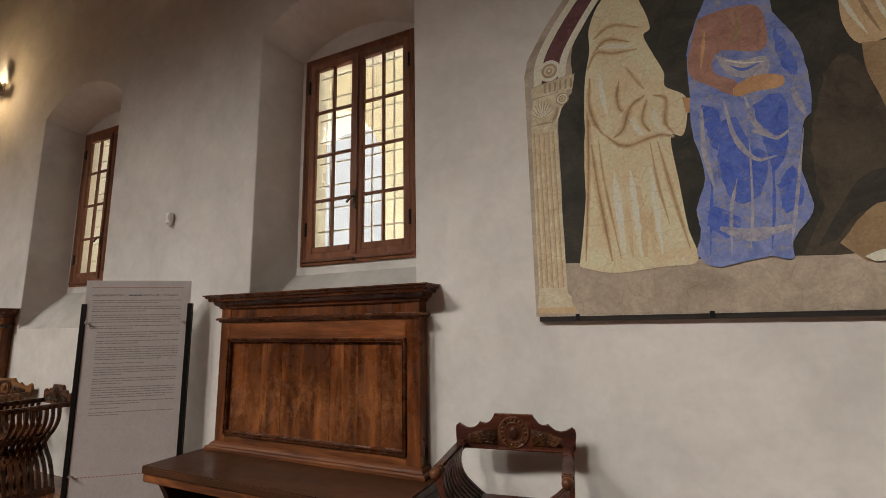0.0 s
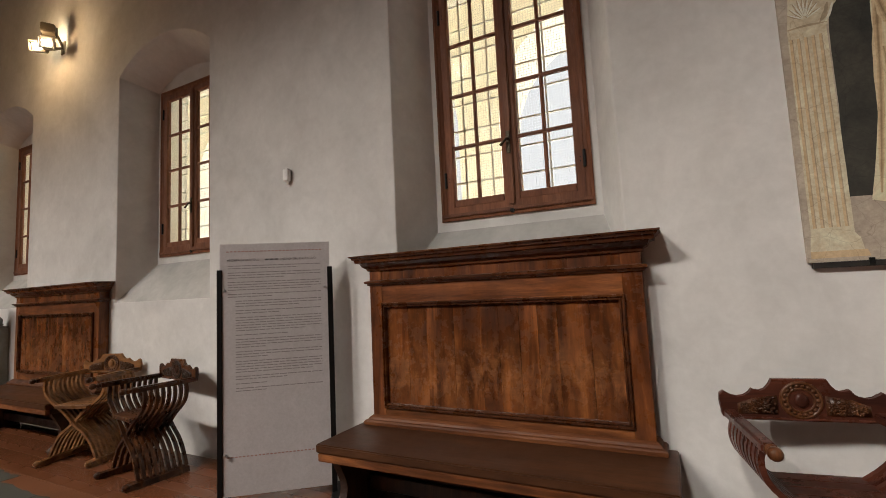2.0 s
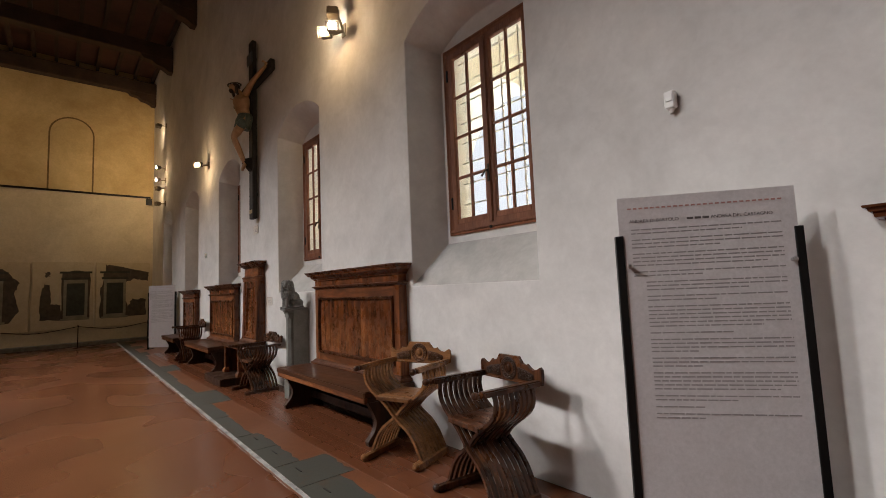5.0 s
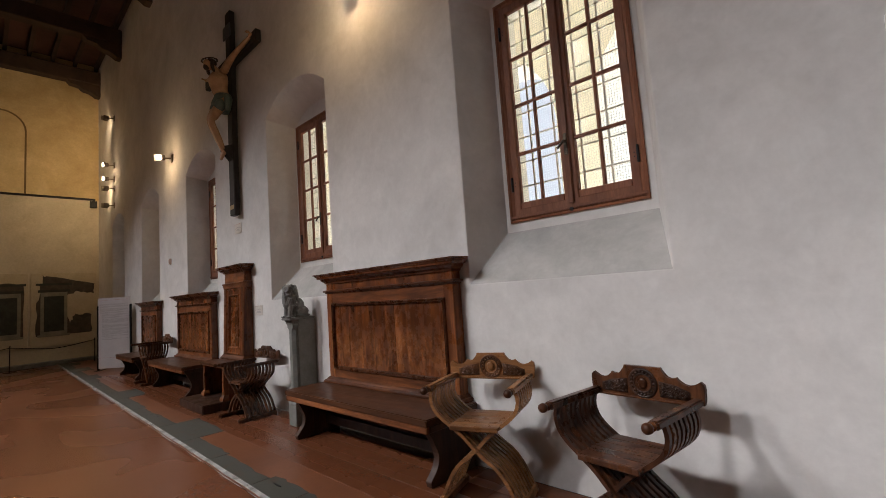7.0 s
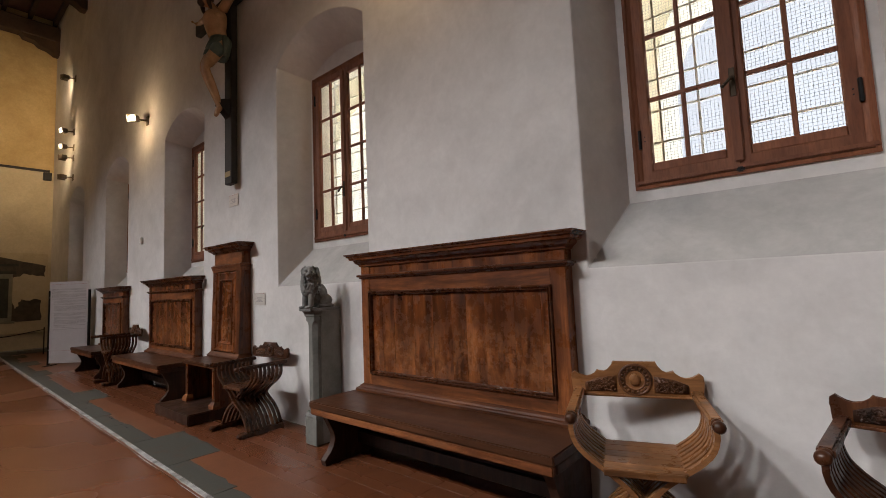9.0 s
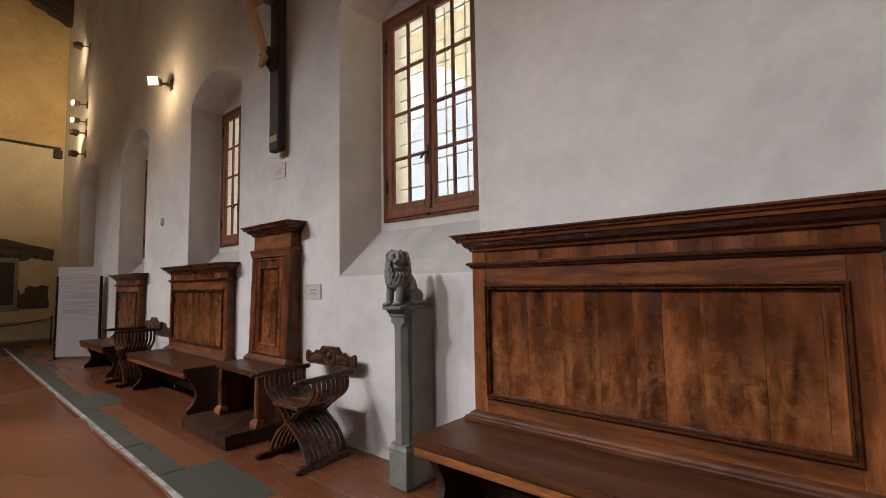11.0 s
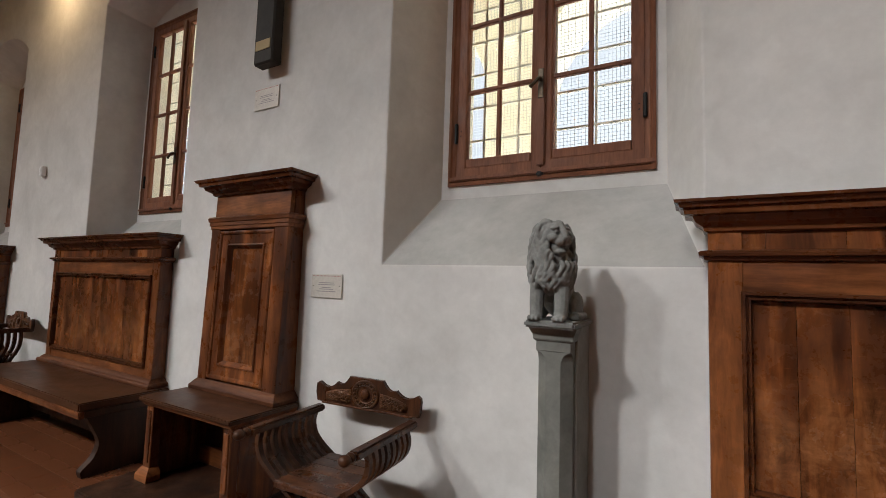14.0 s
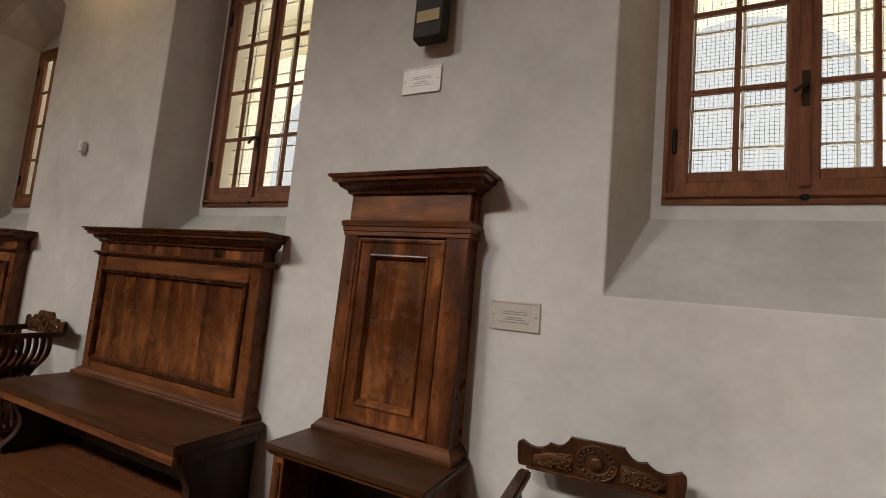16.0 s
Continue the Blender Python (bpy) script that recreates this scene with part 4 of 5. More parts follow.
def lion(x, y, z):
    """A seated lion that looks out and to one side; one plain mesh."""
    yaw = 58
    bm = blob((0, 0.1, 0.13), (0.07, 0.095, 0.12))
    blob((0, 0.17, 0.07), (0.078, 0.075, 0.07), bm=bm)
    blob((0, 0.012, 0.215), (0.082, 0.078, 0.115), (-8, 0, 0), bm)
    blob((0, 0.02, 0.31), (0.07, 0.07, 0.085), bm=bm)
    for s in (-1, 1):
        limb([(s * 0.048, 0.0, 0.2), (s * 0.051, -0.018, 0.12), (s * 0.05, -0.028, 0.02)], [0.036, 0.031, 0.028], bm)
        blob((s * 0.05, -0.045, 0.014), (0.028, 0.036, 0.017), bm=bm)
        for k in (-1, 0, 1):
            blob((s * 0.05 + k * 0.017, -0.074, 0.012), (0.0085, 0.014, 0.013), bm=bm, sub=1)
        blob((s * 0.072, 0.13, 0.06), (0.03, 0.075, 0.062), (20, 0, 0), bm)
        blob((s * 0.082, 0.06, 0.014), (0.022, 0.045, 0.014), bm=bm)
    turn = Matrix.Translation((0, -0.008, 0.338)) @ pose(0, 0, 0, 3, 0, yaw)

    def head(c, r, rot=(0, 0, 0), sub=2):
        blob(turn @ Vector(c), r, (rot[0], rot[1], rot[2] + yaw), bm, sub)

    def strand(pts, radii):
        limb([turn @ Vector(p) for p in pts], radii, bm, 8)
    head((0, 0.0, 0.018), (0.058, 0.068, 0.06))
    head((0, -0.034, 0.05), (0.036, 0.03, 0.022))
    strand([(0, -0.052, 0.046), (0, -0.07, 0.028), (0, -0.086, 0.01)], [0.018, 0.016, 0.013])
    head((0, -0.09, 0.003), (0.017, 0.012, 0.011))
    head((0, -0.056, -0.006), (0.04, 0.038, 0.021))
    head((0, -0.056, -0.054), (0.028, 0.029, 0.015))
    head((0, -0.04, -0.04), (0.036, 0.03, 0.034))
    for s in (-1, 1):
        head((s * 0.028, -0.052, 0.043), (0.022, 0.018, 0.009), (0, s * 14, s * -16))
        head((s * 0.028, -0.06, 0.026), (0.010, 0.008, 0.007))
        head((s * 0.018, -0.074, -0.014), (0.02, 0.021, 0.016))
        head((s * 0.036, -0.05, 0.002), (0.022, 0.026, 0.018))
        strand([(s * 0.052, -0.004, 0.05), (s * 0.07, 0.002, 0.038), (s * 0.066, 0.0, 0.012), (s * 0.052, -0.012, 0.006)], [0.008, 0.009, 0.008, 0.006])
        for k in range(5):
            u = k / 4
            strand([(s * (0.03 + 0.03 * u), -0.03 + 0.02 * u, 0.068 - 0.01 * u), (s * (0.036 + 0.026 * u), 0.005 + 0.01 * u, 0.074 - 0.03 * u), (s * (0.04 + 0.026 * u), 0.03, 0.058 - 0.05 * u)], [0.007, 0.009, 0.004])
        for k in range(4):
            strand([(s * 0.05, -0.02 - 0.012 * k, -0.01 - 0.013 * k), (s * 0.064, -0.012 - 0.012 * k, -0.035 - 0.012 * k), (s * 0.054, -0.018 - 0.012 * k, -0.075 - 0.01 * k)], [0.008, 0.011, 0.004])
    rng = random.Random(8)
    reach = [(0.12, 0.066), (0.16, 0.082), (0.2, 0.09), (0.25, 0.091), (0.3, 0.086), (0.35, 0.078), (0.4, 0.06), (0.45, 0.03)]

    def girth(h):
        for (z0, r0), (z1, r1) in zip(reach, reach[1:]):
            if z0 <= h <= z1:
                return r0 + (r1 - r0) * (h - z0) / (z1 - z0)
        return 0.05
    # wavy locks in tiers, longest on the chest
    for tier, top in enumerate((0.405, 0.365, 0.325, 0.285, 0.245, 0.205, 0.18)):
        for k in range(20):
            a = radians(-165 + 330 * (k + 0.5 * (tier % 2)) / 20 + rng.uniform(-4, 4))
            if top > 0.27 and abs(a - radians(yaw)) < 0.85:
                continue
            wave = rng.choice((-1, 1)) * 0.11
            pts = []
            for i in range(5):
                h = top - i * (0.02 if tier < 5 else 0.0145)
                b = a + wave * math.sin(i * 1.5)
                r = girth(h) + (0.0, 0.004, 0.003, 0.004, 0.0)[i]
                pts.append((r * math.sin(b), 0.012 - r * 0.95 * math.cos(b), h))
            limb(pts, [0.006, 0.0115, 0.0105, 0.009, 0.003], bm, 7)
    limb([(0.03, 0.23, 0.02), (0.09, 0.2, 0.02), (0.1, 0.1, 0.018), (0.09, 0.04, 0.02)], [0.014, 0.014, 0.014, 0.02], bm)
    ob = part("lion_statue", bm, CARVED, smooth=True)
    ob.matrix_world = pose(x, y, z)
    r = ob.modifiers.new("weld", "REMESH")
    r.mode, r.voxel_size, r.use_smooth_shade = "VOXEL", 0.0033, True
    s = ob.modifiers.new("wear", "SMOOTH")
    s.iterations = 1
    tagged(ob, "small weathered grey stone lion seated on the pier", "statue")


lion(-9.775, 2.55, 1.295)


# ---- crucifix ----
def crucifix(x):
    t = thing("crucifix", pose(x, WALL, 0), "large dark timber crucifix with a painted carved figure, hung high", "crucifix")
    part("upright", box(-0.1, 0.1, -0.12, -0.03, 2.95, 6.45, 0.012), CROSSWOOD, t)
    part("crossbeam", box(-1.08, 1.08, -0.125, -0.035, 5.46, 5.66, 0.012), CROSSWOOD, t)
    part("title_board", box(-0.14, 0.14, -0.145, -0.12, 5.98, 6.2, 0.006), material("grey painted board", (0.05, 0.055, 0.06), 0.5), t)
    part("gilt_label", box(-0.075, 0.075, -0.125, -0.119, 3.05, 3.12), material("tarnished gilt", (0.3, 0.22, 0.1), 0.6, 0.2), t)
    part("foot_block", slab([(-0.12, 4.12), (-0.12, 3.86), (-0.26, 4.02), (-0.24, 4.08)], "x", -0.07, 0.07), CROSSWOOD, t)
    for z in (3.4, 6.1):
        part("wall_hook", box(-0.02, 0.02, -0.031, 0.0, z, z + 0.05), IRON, t)
    bm = bmesh.new()
    # trunk
    limb([(0.0, -0.27, 5.42), (-0.01, -0.3, 5.28), (-0.02, -0.28, 5.08), (-0.02, -0.24, 4.92), (0.0, -0.22, 4.78)], [0.13, 0.165, 0.14, 0.125, 0.13], bm, 16)
    blob((0.09, -0.33, 5.3), (0.09, 0.05, 0.07), bm=bm)
    blob((-0.1, -0.33, 5.3), (0.09, 0.05, 0.07), bm=bm)
    for s in (-1, 1):
        limb([(s * 0.13, -0.26, 5.42), (s * 0.32, -0.25, 5.52), (s * 0.55, -0.22, 5.62), (s * 0.76, -0.17, 5.73), (s * 0.9, -0.14, 5.79)], [0.07, 0.06, 0.047, 0.042, 0.028], bm)
        blob((s * 0.94, -0.15, 5.82), (0.05, 0.025, 0.04), bm=bm)
        for k in range(4):
            limb([(s * (0.95 + 0.01 * k), -0.16, 5.83), (s * (0.99 - 0.012 * k), -0.2, 5.87 - 0.012 * k), (s * (0.98 - 0.012 * k), -0.235, 5.85)], [0.011, 0.01, 0.008], bm, 6)
    limb([(0.09, -0.22, 4.78), (0.07, -0.4, 4.55), (0.05, -0.46, 4.44), (0.05, -0.36, 4.25), (0.03, -0.24, 4.06)], [0.092, 0.078, 0.058, 0.054, 0.034], bm)
    limb([(-0.09, -0.22, 4.78), (-0.09, -0.37, 4.58), (-0.08, -0.42, 4.46), (-0.04, -0.32, 4.25), (-0.02, -0.22, 4.05)], [0.092, 0.078, 0.058, 0.054, 0.034], bm)
    for s in (-1, 1):
        limb([(s * 0.025, -0.22, 4.07), (s * 0.02, -0.26, 4.01), (s * 0.015, -0.29, 3.93)], [0.036, 0.035, 0.022], bm)
    # neck and bowed head
    limb([(0.0, -0.3, 5.45), (-0.02, -0.36, 5.53), (-0.03, -0.41, 5.57)], [0.065, 0.055, 0.06], bm)
    blob((-0.04, -0.44, 5.6), (0.085, 0.1, 0.115), (25, 0, 10), bm)
    blob((-0.04, -0.49, 5.52), (0.05, 0.05, 0.06), (25, 0, 10), bm, mi=2)
    blob((-0.04, -0.41, 5.64), (0.1, 0.105, 0.1), (25, 0, 10), bm, mi=2)
    for s in (-1, 1):
        limb([(-0.04 + s * 0.085, -0.42, 5.62), (-0.04 + s * 0.1, -0.42, 5.5), (-0.03 + s * 0.09, -0.37, 5.38)], [0.03, 0.03, 0.012], bm, mi=2)
    # loincloth
    limb([(0.0, -0.23, 4.92), (0.0, -0.23, 4.8), (0.0, -0.28, 4.66)], [0.14, 0.165, 0.16], bm, 16, 1)
    blob((0.1, -0.33, 4.66), (0.1, 0.11, 0.09), (40, 0, 0), bm, mi=1)
    blob((-0.1, -0.32, 4.68), (0.1, 0.11, 0.09), (40, 0, 0), bm, mi=1)
    limb([(0.15, -0.24, 4.88), (0.2, -0.24, 4.74), (0.19, -0.26, 4.58)], [0.04, 0.05, 0.015], bm, mi=1)
    # thorn crown
    for k in range(14):
        g = 2 * math.pi * k / 14
        p = Vector((-0.04 + 0.122 * math.cos(g), -0.43 + 0.122 * math.sin(g), 5.67 + 0.03 * math.sin(g)))
        g2 = g + 0.6
        limb([p, p + Vector((0, 0, 0.02)), Vector((-0.04 + 0.134 * math.cos(g2), -0.43 + 0.134 * math.sin(g2), 5.69 + 0.03 * math.sin(g2)))], [0.012, 0.012, 0.012], bm, 6, 2)
    for v in bm.verts:
        v.co.y = -0.13 + (v.co.y + 0.13) * 0.9
        v.co.z = float(np.interp(v.co.z, (3.9, 4.1, 4.75, 5.4, 5.6, 5.85), (3.83, 4.04, 4.83, 5.28, 5.45, 5.62)))
    part("carved_figure", bm, [SKIN, CLOTH, HAIR], t, "painted carved wooden figure", True)


crucifix(-11.92)


# ---- spotlights on the walls ----
def spot_fixture(m, heads, label, group, watts, colour, bulb=True, cone=100, soft_size=0.05):
    """Iron bracket with small floodlights; local -y points out of the wall, heads: (x, z, yaw, pitch)."""
    t = thing("wall_spotlight", m, label, "spotlight", group)
    part("wall_plate", box(-0.05, 0.05, -0.02, 0, -0.09, 0.09, 0.005), FITTING, t)
    for k, (hx, hz, yaw, pitch) in enumerate(heads):
        c = Vector((hx, -0.22, hz))
        arm = part("arm", limb([(0, -0.015, 0), (hx * 0.5, -0.1, hz * 0.8), (hx, -0.17, hz)], [0.018, 0.016, 0.016], sides=8), FITTING, t)
        hm = Matrix.Translation(c) @ pose(0, 0, 0, pitch, 0, yaw)
        hb = box(-0.075, 0.075, -0.06, 0.06, -0.06, 0.06, 0.012, 2)
        bmesh.ops.transform(hb, matrix=hm, verts=hb.verts)
        head = part("lamp_head", hb, FITTING, t)
        vb = surround(-0.085, 0.085, -0.07, 0.07, [(0.0, -0.05), (0.0, -0.085), (0.006, -0.085), (0.016, -0.06)])
        bmesh.ops.transform(vb, matrix=hm, verts=vb.verts)
        part("visor", vb, FITTING, head)
        if bulb:
            gb = box(-0.052, 0.052, -0.066, -0.061, -0.04, 0.04, 0.003)
            bmesh.ops.transform(gb, matrix=hm, verts=gb.verts)
            part("lamp_glass", gb, BULB, head)
            if cone:
                w = m @ hm @ pose(0, -0.09 - soft_size, 0, -90, 0, 0)
                lamp("SPOT", "floodlight", w, watts, colour, soft_size, cone, 1.0)
    if bulb and not cone:
        lamp("POINT", "bare_floodlight", m @ pose(0, -0.42 - soft_size, -0.08), watts, colour, soft_size)
    return t


GRP = "spotlights on the window wall"
spot_fixture(pose(-8.4, WALL, 5.02), [(-0.11, -0.06, 42, 14), (0.1, -0.08, 55, 10), (0.1, 0.13, -120, 0)], "bronze twin spotlight with lit square glasses", GRP, LOCAL, WARM, True, 0, 0.1)
spot_fixture(pose(-15.52, WALL, 4.85), [(-0.05, 0.0, 45, 12)], "bronze wall spotlight with a lit square glass", GRP, LOCAL * 0.8, WARM, True, 0, 0.08)
for lz, yaw, lit in ((7.75, -75, True), (6.2, 15, True), (5.75, 20, True), (5.45, -75, True), (4.9, -75, False)):
    spot_fixture(pose(-21.6, WALL, lz), [(-0.06, 0.0, yaw, 5)], "small bronze spotlight near the end wall", GRP, FAR if yaw < 0 else 2.0, WARM, lit, 150 if yaw < 0 else 0)
for sx in (0.5, -3.2, -6.9, -10.6, -14.3, -18.0, -21.7, -22.6):
    end = sx == -22.6
    spot_fixture(pose(sx, BACK, 8.8, 0, 0, 180), [(0, 0.0, 48, 22) if end else (0, 0.0, -35, 49)], "bronze floodlight high on the opposite long wall", "floodlights on the opposite wall", 115 if end else ROOM, WARM if end else SOFT, True, 120 if end else 62, 0.38)


# ---- end wall ----
def end_wall():
    X = WEST
    t = thing("tie_rail", pose(X, 0, 5.58), "dark iron rail along the end wall", "rail")
    part("rail", box(0.005, 0.06, BACK + 0.1, WALL - 0.1, -0.035, 0.035, 0.004), IRON, t)
    part("junction_box", box(0.005, 0.14, 2.58, 2.78, -0.3, -0.06, 0.01), IRON, t)
    # the blocked arch: a raised band of plaster
    pts = [(-0.4, 5.62), (-0.4, 7.72)] + [(0.26 - 0.66 * math.cos(math.pi * k / 14), 7.72 + 0.66 * math.sin(math.pi * k / 14)) for k in range(1, 14)] + [(0.92, 7.72), (0.92, 5.62)]
    inn = [(-0.35, 5.62), (-0.35, 7.72)] + [(0.26 - 0.61 * math.cos(math.pi * k / 14), 7.72 + 0.61 * math.sin(math.pi * k / 14)) for k in range(1, 14)] + [(0.87, 7.72), (0.87, 5.62)]
    bm = bmesh.new()
    for k in range(len(pts) - 1):
        a, b, c, d = pts[k], pts[k + 1], inn[k + 1], inn[k]
        face(bm, [(X + 0.012, *a), (X + 0.012, *b), (X + 0.012, *c), (X + 0.012, *d)])
        face(bm, [(X, *a), (X, *b), (X + 0.012, *b), (X + 0.012, *a)])
        face(bm, [(X, *d), (X, *c), (X + 0.012, *c), (X + 0.012, *d)])
    plain("trim_blocked_arch", bm, mottled("dark painted band", (0.14, 0.09, 0.035), (0.22, 0.15, 0.06), 3), "dark painted band of a blocked arch", "arch")
    plain("trim_lower_wall", box(X, X + 0.02, BACK, WALL, 0, 5.55), mottled("pale ochre plaster", (0.55, 0.48, 0.33), (0.7, 0.62, 0.45), 1.0, 0.9, 20), "paler plaster on the lower end wall", "wall")
    plain("trim_step", box(X, X + 0.45, BACK, WALL, -0.03, 0.1, 0.01), STONE, "low grey stone step below the end wall", "step")
    dark = mottled("dark sinopia green", (0.03, 0.034, 0.026), (0.06, 0.065, 0.05), 5)
    frame_m = mottled("faded grey fresco frame", (0.2, 0.19, 0.14), (0.32, 0.3, 0.22), 5)
    umber = mottled("umber fresco ground", (0.05, 0.04, 0.03), (0.11, 0.09, 0.065), 5)
    sand = mottled("sandy fresco plaster", (0.52, 0.44, 0.29), (0.62, 0.54, 0.37), 3)
    # where each panel's niche stands, and its ragged dark patches
    NICHES = {
        -4.2: (0.6, [[(0.3, 0.14), (0.95, 0.14), (0.9, 0.9), (0.35, 0.88)]]),
        -2.45: (0.42, [[(0.05, 0.14), (0.72, 0.14), (0.86, 0.3), (0.78, 0.55), (0.86, 0.7), (0.6, 0.9), (0.05, 0.9)]]),
        -0.7: (0.7, [[(0.14, 0.15), (0.5, 0.15), (0.46, 0.36), (0.3, 0.38), (0.28, 0.66), (0.2, 0.68), (0.14, 0.5)], [(0.2, 0.78), (0.28, 0.78), (0.28, 0.85), (0.2, 0.85)], [(0.46, 0.15), (0.94, 0.15), (0.93, 0.86), (0.48, 0.86)]]),
        1.06: (0.34, [[(0.08, 0.14), (0.92, 0.15), (0.92, 0.4), (0.66, 0.42), (0.58, 0.3), (0.5, 0.45), (0.52, 0.68), (0.7, 0.74), (0.96, 0.7), (0.97, 0.84), (0.22, 0.96), (0.17, 0.96), (0.17, 0.8), (0.08, 0.6)]]),
    }
    for y0, y1 in ((-4.2, -2.5), (-2.45, -0.75), (-0.7, 1.0), (1.06, 2.76)):
        p = thing("fresco_panel", pose(X + 0.02, (y0 + y1) / 2, 0), "detached fresco panel with dark painted niches on sandy plaster", "fresco", "fresco panels on the end wall")
        h = (y1 - y0) / 2
        part("support", box(0, 0.05, -h, h, 0.58, 2.98, 0.006), sand, p)
        rng = random.Random(int(y0 * 10 + 90))

        def at(u, v):
            return (-h + u * 2 * h, 0.58 + v * 2.4)

        def ragged(name, pts, mat, x1):
            dense = []
            for (a, b), (c, d) in zip(pts, pts[1:] + pts[:1]):
                for k in range(5):
                    w = 0.016 if k else 0.0
                    dense.append(at(a + (c - a) * k / 5 + rng.uniform(-w, w), b + (d - b) * k / 5 + rng.uniform(-w, w)))
            part(name, slab(dense, "x", 0.049, x1), mat, p)

        def block(name, u0, u1, v0, v1, mat, x1):
            (a, b), (c, d) = at(u0, v0), at(u1, v1)
            part(name, box(0.05, x1, a, c, b, d), mat, p)
        niche, blots = NICHES[y0]
        for blot in blots:
            ragged("painted_ground", blot, umber, 0.053)
        block("painted_frame", niche - 0.2, niche + 0.2, 0.16, 0.74, frame_m, 0.056)
        block("painted_niche", niche - 0.15, niche + 0.15, 0.2, 0.68, dark, 0.059)
        block("painted_ledge", niche - 0.24, niche + 0.24, 0.735, 0.77, dark, 0.061)
        block("painted_entablature", niche - 0.21, niche + 0.21, 0.77, 0.83, umber, 0.059)
        block("painted_ledge", niche - 0.27, niche + 0.27, 0.83, 0.86, dark, 0.061)
        block("painted_base", niche - 0.24, niche + 0.24, 0.13, 0.16, frame_m, 0.061)
    # barrier posts and rope before the frescoes
    for k, py in enumerate((-1.6, 0.55, 2.55)):
        s = thing("barrier_post", pose(X + 1.2, py, -0.03), "slim black barrier post", "post", "barrier posts")
        part("pole", turned([(0.1, 0), (0.1, 0.012), (0.016, 0.02), (0.014, 0.75), (0.022, 0.77), (0.0, 0.8)], None, 12), IRON, s)
        if k:
            q = py - 2.15 if k == 1 else 0.55
            rp = thing("barrier_rope", pose(X + 1.2, 0, 0.7), "dark barrier rope hung between posts", "rope", "barrier ropes")
            part("rope", limb([(0, q, 0), (0, (q + py) / 2, -0.14), (0, py, 0)], [0.012] * 3, sides=8), IRON, rp)


end_wall()


# ---- the great fresco ----
def fresco_paint(name, dark, light, worn=(0.42, 0.37, 0.3), loss=0.6, scale=6.0):
    """Old wall paint: uneven colour, hairline cracks and places rubbed to the plaster."""
    dark, light = ([min(v * 1.45, 0.72) for v in w] for w in (dark, light))
    m = material(name, light, 0.85)
    co = coords(m)
    c = ramp(m, noisy(m, co, scale, 9, 0.7, 0.8), [(0.32, dark), (0.66, light)])
    rub = ramp(m, noisy(m, co, scale * 1.7, 10, 0.75, 0.3), [(loss, (0, 0, 0)), (loss + 0.1, (0.75,) * 3)])
    c = mix(m, rub, c, worn)
    v = node(m, "ShaderNodeTexVoronoi", Scale=9.0)
    v.feature = "DISTANCE_TO_EDGE"
    warp = mix(m, 0.12, co, node_colour(m, co))
    wire(m, warp, v.inputs["Vector"])
    crack = ramp(m, v.outputs["Distance"], [(0.0, (0.55, 0.52, 0.5)), (0.012, (1, 1, 1))])
    c = mix(m, 0.6, c, crack, "MULTIPLY")
    c = mix(m, 0.35, c, ramp(m, noisy(m, co, 55, 6, 0.7), [(0.3, (0.4, 0.38, 0.36)), (0.68, (1.1, 1.1, 1.1))]), "MULTIPLY")
    paint(m, c)
    bump(m, noisy(m, co, 14, 8, 0.7), 0.35, 0.003)
    return m


def node_colour(m, co):
    n = node(m, "ShaderNodeTexNoise", Scale=3.5, Detail=6.0)
    wire(m, co, n.inputs["Vector"])
    return n.outputs["Color"]


